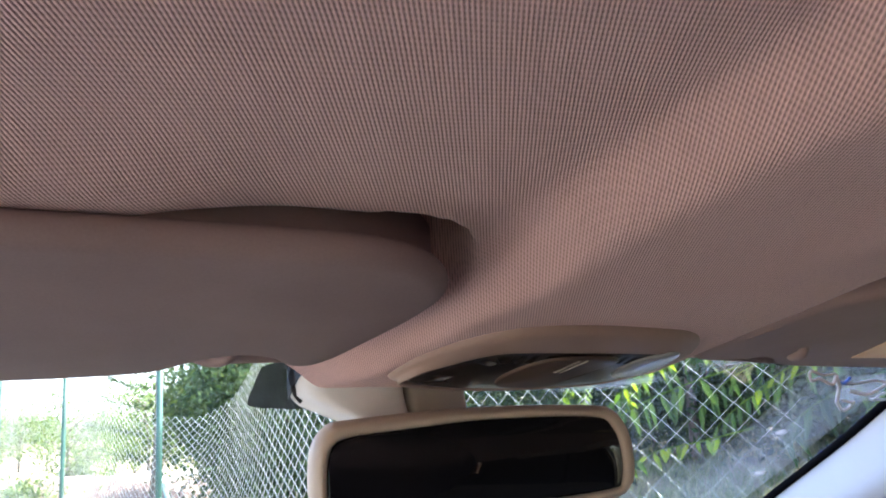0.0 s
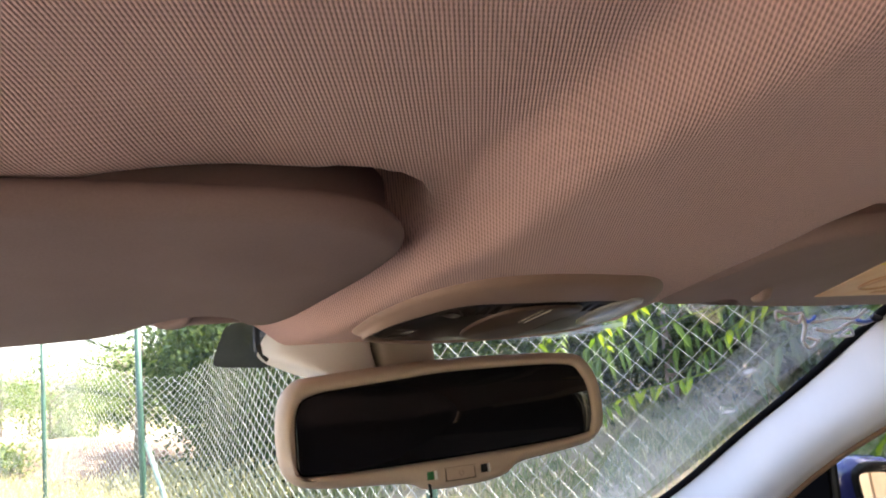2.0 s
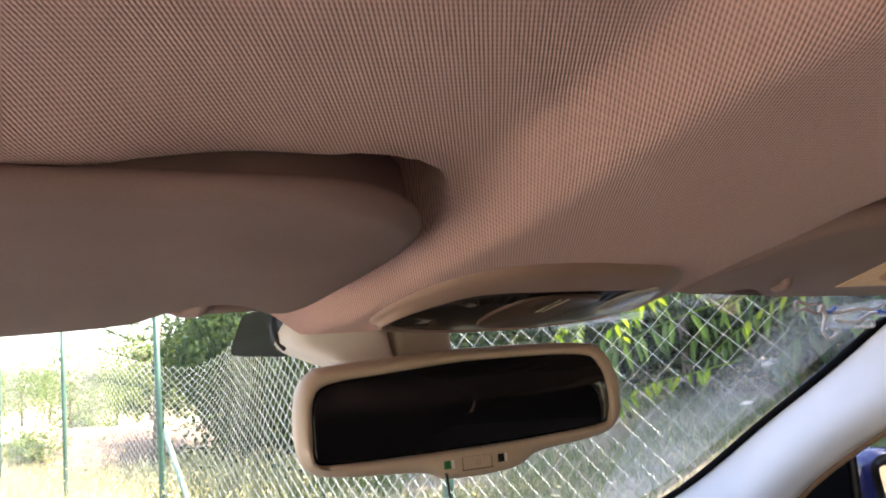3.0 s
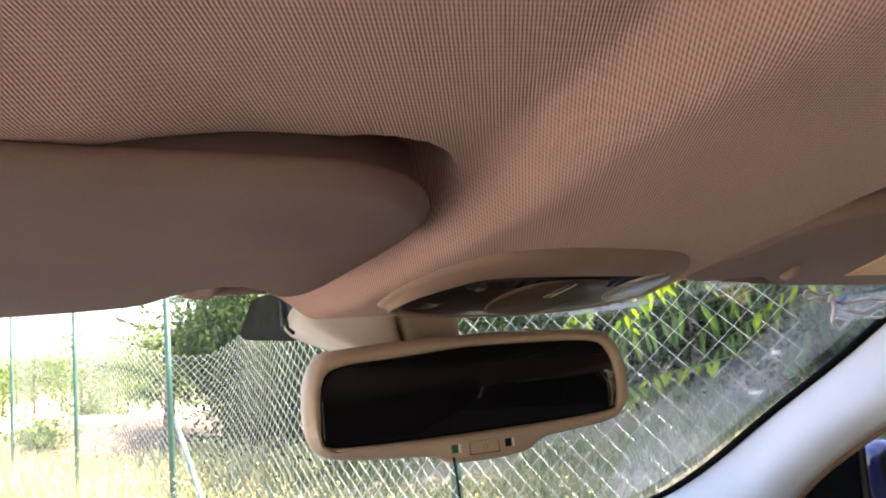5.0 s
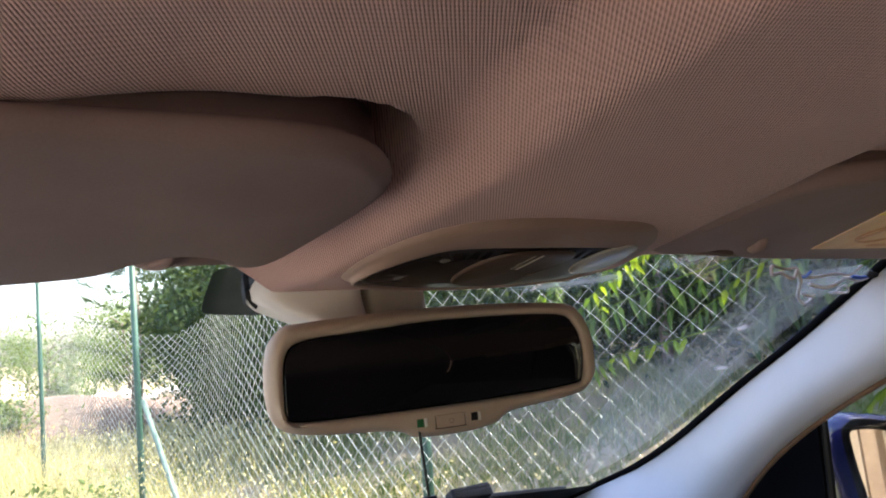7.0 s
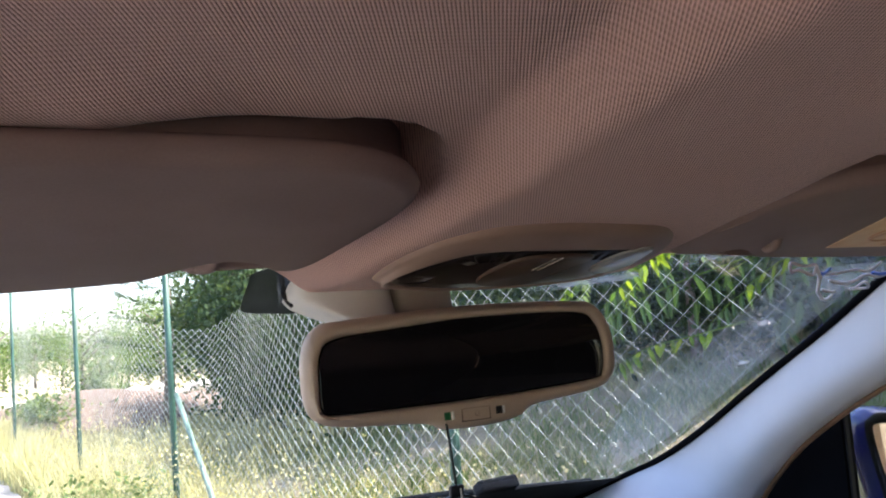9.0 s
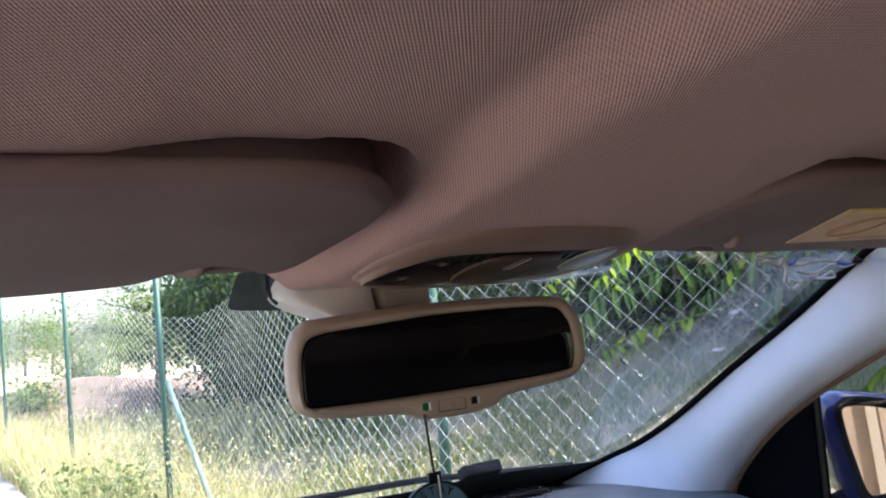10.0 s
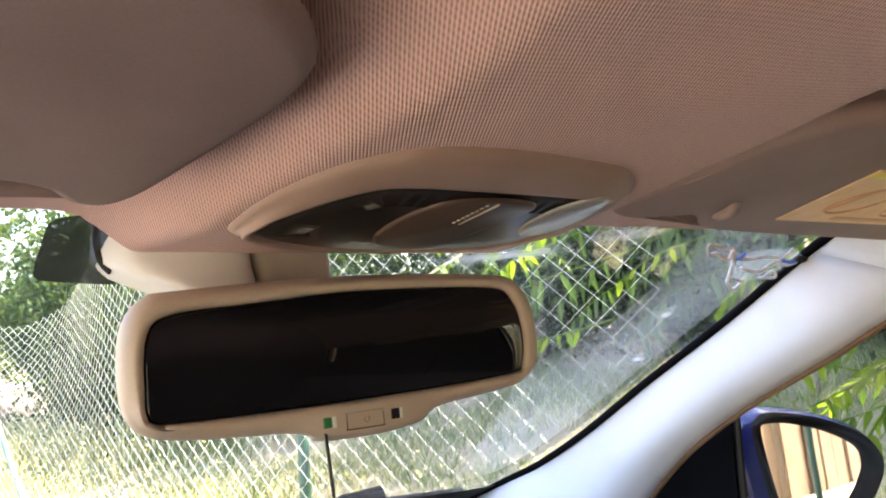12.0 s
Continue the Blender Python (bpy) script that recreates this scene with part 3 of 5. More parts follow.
def build_side_mirror():
    mir = thing("side_mirror", "dark blue painted outside mirror in a black bezel", "car mirror", at=(0.80, 0.27, 1.08))
    o = np.array((0.80, 0.27, 1.08))
    # the bezel's outline seen from behind: across u (outwards) and up v
    outline = curve_through([(0.036, -0.050), (0.026, 0.0), (0.018, 0.066), (0.026, 0.082), (0.045, 0.087), (0.104, 0.077), (0.164, 0.055), (0.190, 0.030),
                             (0.194, 0.008), (0.180, -0.018), (0.155, -0.042), (0.120, -0.056), (0.060, -0.058)], 5, closed=True)
    pane = curve_through([(0.046, -0.039), (0.034, 0.009), (0.025, 0.058), (0.027, 0.071), (0.040, 0.0745), (0.074, 0.071), (0.122, 0.057), (0.160, 0.037),
                          (0.169, 0.015), (0.156, -0.009), (0.136, -0.0295), (0.106, -0.040), (0.070, -0.0425)], 5, closed=True)
    out_dir, up_dir, back_dir = np.array((0.93, -0.37, 0.0)), np.array((0.0, 0.06, 0.998)), np.array((-0.37, -0.93, -0.02))
    start = np.array((0.722, 0.240, 1.083)) - o

    def ring(by, deep, loop=outline):
        return [start + out_dir * u + up_dir * v - back_dir * deep for u, v in inset_loop(loop, by)]

    rings("shell", [ring(0.0, 0.004), ring(-0.005, 0.012), ring(-0.006, 0.030), ring(-0.004, 0.058), ring(0.008, 0.085), ring(0.035, 0.102)], PAINT, mir, "glossy dark blue shell", cap=(False, True))
    rings("bezel", [ring(0.0005, 0.012, pane), ring(0.0, 0.002, pane), ring(-0.003, -0.002, pane), ring(0.004, -0.006), ring(0.0, 0.0), ring(-0.001, 0.008)], JET, mir, "black plastic bezel", cap=(False, False))
    rings("mirror_glass", [ring(0.0003, 0.010, pane), ring(0.0003, 0.005, pane)], MIRROR, mir, "bright mirror glass", smooth=False)
    tube("foot", [start + np.array(p) for p in ((0.07, 0.03, -0.062), (0.03, 0.045, -0.070), (-0.022, 0.05, -0.078))], 0.020, BLACK, mir, "black mirror foot", sides=10)
    return mir


build_side_mirror()

# ---- dashboard, wiper ----
def build_dashboard():
    dash = thing("dashboard", "grey grained plastic dashboard under the windshield", "dashboard", at=(CX, 0.45, 1.0))
    o = np.array((CX, 0.45, 1.0))
    xs = np.linspace(-0.60, 0.60, 50)
    prof = [(-0.30, 0.80), (-0.27, 0.93), (-0.23, 1.005), (-0.17, 1.035), (-0.05, 1.050), (0.06, 1.052), (0.13, 1.045), (0.22, 1.02), (0.24, 0.9)]
    prof = curve_through(prof, 5)
    verts, faces = [], []
    for x in xs:
        swell = 0.012 * math.exp(-(((x + 0.36) / 0.2) ** 2)) + 0.006 * math.cos(x * 4)
        for y, z in prof:
            verts.append((x, y - 0.02 * (x / 0.6) ** 2, z - 1.0 + swell * (1 if z > 0.95 else 0)))
    m = len(prof)
    for i in range(len(xs) - 1):
        for j in range(m - 1):
            faces.append((i * m + j, (i + 1) * m + j, (i + 1) * m + j + 1, i * m + j + 1))
    make("top_pad", verts, faces, DASH, dash)
    for k, (x0, x1) in enumerate(((-0.42, -0.05), (0.02, 0.40))):
        vent = rounded_box("defrost_vent", (x1 - x0, 0.030, 0.006), ((x0 + x1) / 2, 0.075, 0.058), BLACK, dash, bevel=0.002)
        for q in range(14):
            rounded_box("slat", (0.004, 0.024, 0.005), (x0 + (q + 0.5) * (x1 - x0) / 14, 0.075, 0.061), RUBBER, vent, bevel=0.0)
    return dash


build_dashboard()


def on_glass(x, y, off=0.0):
    return np.array((x, y, glass_z(y) + off))


def build_wiper():
    w = thing("windshield_wiper", "black wiper arm and blade parked along the glass foot", "wiper", at=(0.2, 0.5, 1.11))
    o = np.array((0.2, 0.5, 1.11))
    line = [on_glass(-0.20, 0.538, 0.013), on_glass(0.02, 0.535, 0.016), on_glass(0.15, 0.541, 0.018), on_glass(0.30, 0.548, 0.018), on_glass(0.46, 0.586, 0.014)]
    tube("blade", [p - o for p in curve_through(line, 6)], 0.0045, RUBBER, w, "thin black rubber blade")
    arm = [on_glass(0.335, 0.534, 0.012), on_glass(0.40, 0.560, 0.014), on_glass(0.55, 0.580, 0.012)]
    tube("arm", [p - o for p in curve_through(arm, 6)], 0.006, BLACK, w)
    m = Matrix.Rotation(radians(8), 3, "Z") @ Matrix.Rotation(radians(-30), 3, "X")
    rounded_box("joint", (0.066, 0.022, 0.018), on_glass(0.357, 0.530, 0.012) - o, BLACK, w, "black joint cover", bevel=0.004, turn=m)
    return w


build_wiper()


# ---- sun visors ----
def build_visor(side):
    v = thing("sun_visor", "beige vinyl sun visor folded up against the roof lining" if side < 0 else "beige vinyl sun visor with a printed warning label, folded up", "sun visor", group="sun visors", at=(CX + side * 0.32, -0.10, 1.37))
    o = np.array(v.location)

    def place(loop, off):
        pts = []
        for x, y in loop:
            if side > 0:
                x = 2 * CX - x
            pts.append(np.array((x, y, visor_z(y) + off)) - o)
        return pts

    outline = curve_through(LEFT_VISOR if side < 0 else RIGHT_VISOR, 5, closed=True)
    back = 0.0 if side < 0 else -0.024
    loops = []
    for a in np.linspace(-90, 90, 9):
        r = 0.0068
        loops.append(place(inset_loop(outline, r * (1 - math.cos(radians(a)))), r + r * math.sin(radians(a))))
    # hidden upper rim, added to block light from the gap above the visor
    loops.append(place(inset_loop(outline, 0.007), 0.030))
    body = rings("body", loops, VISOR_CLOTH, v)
    sx = (lambda x: x) if side < 0 else (lambda x: 2 * CX - x)
    # pivot pin and the hook on the roof that holds it
    pin = [(sx(px), py + back, visor_z(py + back) + 0.006) for px, py in ((-0.086, -0.050), (-0.110, -0.049), (-0.140, -0.046))]
    tube("pivot_pin", [np.array(p) - o for p in pin], 0.0045, VISOR_CLOTH, v, "short round pin in the visor's notch")
    hook = curve_through([(sx(px), py + back, pz) for px, py, pz in ((-0.128, -0.045, 1.372), (-0.128, -0.062, 1.366), (-0.130, -0.060, 1.3575), (-0.135, -0.048, 1.356), (-0.142, -0.040, 1.359))], 5)
    tube("hook", [p - o for p in hook], 0.0036, VISOR_CLOTH, v, "small beige plastic retaining hook")
    if side > 0:
        # printed warning label on the visor's lower face
        TAN = textured("label_tan", (0.80, 0.47, 0.24), (0.92, 0.64, 0.38), 0.5, 60, 700, 0.05)
        GOLD = textured("label_yellow", (0.80, 0.62, 0.10), (0.92, 0.76, 0.20), 0.5, 60, 700, 0.05)
        RUST = material("label_red_print", (0.66, 0.34, 0.18), 0.5)[0]

        def sheet(name, cor, off, mat, par, lab):
            a = [np.array((x, y, visor_z(y) - off)) - o for x, y in cor]
            b = [np.array((x, y, visor_z(y) - off + 0.0006)) - o for x, y in cor]
            return rings(name, [b, a], mat, par, lab, smooth=False)

        lab_ob = sheet("warning_label", [(0.318, -0.066), (0.500, -0.066), (0.500, -0.149), (0.290, -0.147)], 0.0006, TAN, v, "tan and yellow printed warning label")
        sheet("yellow_strip", [(0.2925, -0.138), (0.499, -0.138), (0.499, -0.148), (0.292, -0.146)], 0.0010, GOLD, lab_ob, "yellow heading strip")
        for cx in (0.352, 0.425):
            ring_o = [(cx + 0.022 * math.cos(a), -0.105 + 0.022 * math.sin(a)) for a in np.linspace(0, 6.2832, 25)]
            tube("printed_ring", [np.array((x, y, visor_z(y) - 0.0006)) - o for x, y in ring_o], 0.0012, RUST, lab_ob, "reddish printed ring", sides=4)
        sheet("printed_bar", [(0.338, -0.087), (0.343, -0.087), (0.343, -0.124), (0.338, -0.124)], 0.0010, RUST, lab_ob, "reddish printed bar")
        sheet("printed_bar", [(0.372, -0.072), (0.480, -0.072), (0.480, -0.077), (0.372, -0.077)], 0.0010, RUST, lab_ob, "reddish printed bar")
    return v


build_visor(-1)
build_visor(1)


# ---- overhead console with reading lamps ----
def build_console():
    con = thing("overhead_console", "beige overhead console with smoked lamp lenses and buttons", "roof console", at=(CX, -0.07, 1.35))
    o = np.array((CX, -0.07, 1.35))

    def zc(y):
        return 1.361 - 0.15 * (y + 0.113)

    outer = curve_through([(-0.026, -0.018), (-0.032, -0.040), (-0.030, -0.068), (-0.021, -0.097), (-0.006, -0.1145), (0.012, -0.1235), (0.048, -0.127), (0.088, -0.124), (0.112, -0.1205), (0.129, -0.111),
                           (0.142, -0.096), (0.152, -0.070), (0.153, -0.040), (0.144, -0.018), (0.10, -0.004), (0.058, 0.0), (0.014, -0.004)], 5, closed=True)
    inner = curve_through([(-0.020, -0.028), (-0.0225, -0.046), (-0.019, -0.064), (-0.006, -0.091), (0.008, -0.1005), (0.047, -0.1015), (0.086, -0.1005), (0.112, -0.098), (0.122, -0.090),
                           (0.131, -0.065), (0.132, -0.040), (0.124, -0.024), (0.095, -0.0135), (0.058, -0.010), (0.016, -0.014)], 5, closed=True)

    def fan(loop, n=110):
        """The loop seen from its middle, at even angles."""
        c = np.array((0.058, -0.060))
        lp = loop - c
        ang = np.unwrap(np.arctan2(lp[:, 1], lp[:, 0]))
        if ang[-1] < ang[0]:
            ang, lp = ang[::-1], lp[::-1]
        ang = np.r_[ang, ang[0] + 2 * math.pi]
        rad = np.hypot(*np.vstack([lp, lp[:1]]).T)
        want = np.linspace(0, 2 * math.pi, n, endpoint=False)
        want = ang[0] + (want - ang[0]) % (2 * math.pi)
        r2 = np.interp(want, ang, rad)
        return c + np.stack([r2 * np.cos(want), r2 * np.sin(want)], 1)

    outer, inner = fan(outer), fan(inner)

    def ring(by, off, loop=outer, drop=0.0):
        return [np.array((x, y, zc(y) + off - drop * smoothstep(-0.13, 0.0, y))) - o for x, y in inset_loop(loop, by)]

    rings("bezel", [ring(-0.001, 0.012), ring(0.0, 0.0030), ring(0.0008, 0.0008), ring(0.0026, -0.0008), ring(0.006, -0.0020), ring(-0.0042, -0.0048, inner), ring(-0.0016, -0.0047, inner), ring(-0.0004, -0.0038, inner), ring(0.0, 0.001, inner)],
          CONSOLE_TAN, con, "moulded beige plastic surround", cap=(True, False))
    rings("lens_panel", [ring(0.0003, 0.001, inner), ring(0.0006, -0.0018, inner, 0.001), ring(0.006, -0.0034, inner, 0.002), ring(0.020, -0.0044, inner, 0.002)], SMOKED, con, "smoked dark lamp panel", cap=(False, True))

    def patch(name, loop, mat, lab, par=con, off=-0.0064, thick=0.002, drop=0.002):
        lp = curve_through(loop, 5, closed=True)
        r = [ring(0.0, off + thick, lp, drop), ring(0.0, off + 0.0008, lp, drop), ring(0.0012, off, lp, drop)]
        return rings(name, r, mat, par, lab, cap=(False, True))

    dome = patch("switch_panel", [(0.036, -0.035), (0.028, -0.067), (0.038, -0.092), (0.066, -0.097), (0.086, -0.090), (0.080, -0.060), (0.072, -0.03)], DOME, "brown switch panel with a row of dots")
    for k in range(8):
        x, y = 0.0555, -0.0700 - 0.0033 * k
        c = np.array((x, y, zc(y) - 0.0066 - 0.002 * smoothstep(-0.13, 0.0, y))) - o
        rounded_box("dot", (0.0012, 0.0014, 0.0006), c, FOOT_ARM, dome, bevel=0)
    c = np.array((0.0603, -0.0815, zc(-0.0815) - 0.0066 - 0.002 * smoothstep(-0.13, 0.0, -0.0815))) - o
    rounded_box("line", (0.0008, 0.028, 0.0006), c, FOOT_ARM, dome, bevel=0, turn=Matrix.Rotation(math.atan(-0.165), 3, "X"))
    f = lambda x: CX + x
    patch("lamp_lens", [(f(0.044), -0.066), (f(0.044), -0.092), (f(0.056), -0.106), (f(0.067), -0.096), (f(0.073), -0.066), (f(0.066), -0.050), (f(0.054), -0.050)], CLEAR_LENS, "clear reading lamp lens", off=-0.0056, thick=0.0015)
    return con


build_console()


# ---- rear-view mirror ----
def build_mirror():
    mir = thing("rear_view_mirror", "beige rear-view mirror with dimmed dark glass and a button", "car mirror", at=(0.046, 0.02, 1.292))
    o = np.array((0.046, 0.02, 1.292))
    across = np.array((0.998, -0.055, 0.012))
    across /= np.linalg.norm(across)
    upv = np.array((0.0, 0.05, 0.9987))
    upv -= across * (upv @ across)
    upv /= np.linalg.norm(upv)
    face = np.cross(across, upv)          # towards the cabin is -y
    face = -face if face[1] > 0 else face
    mid = np.array((0.0472, 0.0, 1.2928)) - o

    def ring(loop, by, deep):
        return [mid + across * u + upv * v - face * deep for u, v in inset_loop(loop, by)]

    shape = curve_through([(-0.1120, -0.012), (-0.1110, 0.016), (-0.102, 0.030), (-0.085, 0.0335), (0.0, 0.0375), (0.085, 0.0355), (0.105, 0.030), (0.1140, 0.012), (0.1140, -0.012),
                           (0.108, -0.022), (0.094, -0.0275), (0.046, -0.0325), (0.034, -0.0385), (0.015, -0.0415), (-0.020, -0.0410), (-0.034, -0.0355), (-0.085, -0.0315), (-0.105, -0.026)], 6, closed=True)
    glass = curve_through([(-0.1045, -0.010), (-0.1025, 0.014), (-0.091, 0.0230), (-0.05, 0.0262), (0.0, 0.0295), (0.082, 0.0280), (0.0985, 0.020), (0.1035, 0.004), (0.1015, -0.014),
                           (0.090, -0.0205), (0.0, -0.0240), (-0.092, -0.0240), (-0.1035, -0.020)], 6, closed=True)
    # glass loop carried to as many points as the housing loop
    def resample(loop, n):
        lp = np.vstack([loop, loop[:1]])
        seg = np.r_[0, np.cumsum(np.hypot(*np.diff(lp, axis=0).T))]
        t = np.linspace(0, seg[-1], n, endpoint=False)
        return np.stack([np.interp(t, seg, lp[:, 0]), np.interp(t, seg, lp[:, 1])], 1)

    shape, glass = resample(shape, 120), resample(glass, 120)
    start = int(np.argmin(np.hypot(*(glass - shape[0]).T)))
    glass = np.roll(glass, -start, axis=0)
    rings("housing", [ring(glass, -0.0005, 0.004), ring(glass, -0.0005, -0.0012), ring(glass, -0.003, -0.0025), ring(shape, 0.0035, -0.0020), ring(shape, 0.0, 0.004), ring(shape, -0.001, 0.011), ring(shape, 0.002, 0.020), ring(shape, 0.009, 0.030), ring(shape, 0.018, 0.036)],
          BEIGE, mir, "rounded beige plastic housing", cap=(False, True))
    rings("glass", [ring(glass, 0.0, 0.004), ring(glass, 0.0, 0.0004), ring(glass, 0.0015, -0.0004)], DARK_MIRROR, mir, "almost black self-dimming mirror glass", cap=(True, True))

    def chip(name, u, v, w, h, mat, lab, par=mir, deep=-0.0026, thick=0.002):
        lp = curve_through([(u - w, v - h), (u - w, v + h), (u + w, v + h), (u + w, v - h)], 1, closed=True)
        return rings(name, [ring(lp, 0, deep + thick), ring(lp, 0, deep), ring(lp, 0.0004, deep - 0.0004)], mat, par, lab, smooth=False)

    chip("status_lamp", -0.0225, -0.0328, 0.0022, 0.0025, GREEN_LED, "small green status lamp")
    chip("lamp_frame", -0.0188, -0.0328, 0.0010, 0.0026, PALE, "pale edge of the lamp window")
    chip("sensor_window", 0.0148, -0.0328, 0.0022, 0.0025, BLACK, "small black light sensor window")
    chip("sensor_frame", 0.0182, -0.0328, 0.0009, 0.0026, PALE, "pale edge of the sensor window")
    btn = chip("button", -0.0020, -0.0335, 0.0098, 0.0036, BEIGE, "beige rectangular push button", deep=-0.0022)
    groove = curve_through([(-0.0120, -0.0366), (-0.0120, -0.0304), (-0.0112, -0.0296), (0.0072, -0.0296), (0.0080, -0.0304), (0.0080, -0.0366), (0.0072, -0.0374), (-0.0112, -0.0374)], 3, closed=True)
    tube("button_gap", [mid + across * u + upv * v + face * 0.0021 for u, v in np.vstack([groove, groove[:1]])], 0.00035, DOME, btn, "thin dark gap round the button", sides=5)
    arc = [(-0.0015 + 0.0014 * math.cos(a), -0.0335 + 0.0014 * math.sin(a)) for a in np.linspace(2.0, 2.0 + 5.4, 14)]
    tube("power_sign", [mid + across * u + upv * v + face * 0.0028 for u, v in arc], 0.00022, VISOR_CLOTH, btn, "small ring-shaped power sign", sides=5)
    # the foot: pale cover under the roof edge, and the darker arm behind it
    def cover(name, loops, mat, lab):
        return rings(name, [[np.array(p) - o for p in l] for l in loops], mat, mir, lab)

    def oval(x, y, z, rx, ry, n=28, power=2.6):
        out = []
        for a in np.linspace(0, 2 * math.pi, n, endpoint=False):
            c, s = math.cos(a), math.sin(a)
            out.append((x + rx * math.copysign(abs(c) ** (2 / power), c), y + ry * math.copysign(abs(s) ** (2 / power), s), z))
        return out

    edge = 0.0185          # where the pale cover meets the darker arm
    cover("foot_cover", [oval(edge - rx, y, z, rx, ry, 40, 4.0) for y, z, rx, ry in
                         ((0.080, 1.366, 0.0365, 0.030), (0.079, 1.350, 0.0370, 0.030), (0.077, 1.343, 0.0368, 0.029), (0.074, 1.337, 0.0335, 0.028), (0.070, 1.331, 0.0275, 0.026), (0.064, 1.325, 0.021, 0.024), (0.058, 1.319, 0.014, 0.021))],
          PALE, "pale plastic cover of the mirror foot")
    cover("foot_arm", [oval(0.0420, y, z, rx, ry, 40, 6.0) for y, z, rx, ry in ((0.082, 1.366, 0.0232, 0.028), (0.079, 1.345, 0.0228, 0.027), (0.074, 1.332, 0.0222, 0.026), (0.060, 1.318, 0.0215, 0.024), (0.044, 1.304, 0.019, 0.020))],
          FOOT_ARM, "greyish beige arm between foot and housing")
    tube("foot_gasket", [np.array(p) - o for p in curve_through([(-0.0535, 0.082, 1.362), (-0.0545, 0.078, 1.354), (-0.0535, 0.074, 1.345), (-0.050, 0.072, 1.340)], 4)], 0.0035, RUBBER, mir, "black rubber gasket at the foot")
    return mir


build_mirror()


# ---- hanging pendant ----
def build_pendant():
    p = thing("hanging_pendant", "round blue air freshener with a yellow picture on a cord", "pendant", at=(0.028, -0.002, 1.1825))
    o = np.array((0.028, -0.002, 1.1825))
    BLUE = textured("printed_blue", (0.10, 0.22, 0.32), (0.14, 0.28, 0.38), 0.5, 40, 900, 0.05)
    NAVY = material("navy_edge", (0.012, 0.016, 0.03), 0.5)[0]
    YELLOW = material("printed_yellow", (0.72, 0.50, 0.04), 0.5)[0]
    CREAM = material("printed_cream", (0.62, 0.60, 0.52), 0.5)[0]
    R = 0.0275

    def disc(name, cx, cz, rx, rz, y0, y1, mat, par, lab, n=40, lo=0, hi=360):
        lp = [(cx + rx * math.cos(a), cz + rz * math.sin(a)) for a in np.radians(np.linspace(lo, hi, n, endpoint=(hi - lo) < 360))]
        return rings(name, [[(x, y1, z) for x, z in lp], [(x, y0, z) for x, z in lp]], mat, par, lab, smooth=False)

    body = disc("disc", 0, 0, R, R, -0.0015, 0.0015, NAVY, p, "dark-edged round card")
    disc("blue_field", 0, 0, R * 0.94, R * 0.94, -0.0019, -0.0014, BLUE, body, "blue printed field")
    disc("cream_field", 0.001, -0.006, R * 0.60, R * 0.62, -0.0022, -0.0018, CREAM, body, "cream rounded field", lo=0, hi=360)
    disc("yellow_field", 0.001, -0.007, R * 0.60, R * 0.60, -0.0025, -0.0021, YELLOW, body, "yellow rounded shape")
    for q, ch in enumerate("STAY"):
        a = radians(118 - q * 18.5)
        fc = bpy.data.curves.new("letter", "FONT")
        fc.body, fc.size, fc.extrude, fc.align_x, fc.align_y = ch, 0.0082, 0.0002, "CENTER", "CENTER"
        t = new("letter", fc)
        t.parent = body
        t.data.materials.append(NAVY)
        t.matrix_local = Matrix.Translation((0.78 * R * math.cos(a), -0.0021, 0.78 * R * math.sin(a))) @ Matrix.Rotation(-(a - math.pi / 2), 4, "Y") @ Matrix.Rotation(radians(90), 4, "X")
    rounded_box("tab", (0.010, 0.003, 0.008), (0, 0, R + 0.002), NAVY, p, "small hanging tab", bevel=0.001)
    tube("cord", [(0, 0, R + 0.004), (-0.001, 0.001, R + 0.02), (-0.0035, 0.002, R + 0.051)], 0.0009, CORD, p, "thin dark cord", sides=6)
    tube("tassel", [(0.0015, -0.003, R + 0.004), (0.002, -0.0035, 0.02), (0.0022, -0.0035, 0.008)], 0.0006, PALE, p, "loose pale thread end", sides=6)
    return p


build_pendant()


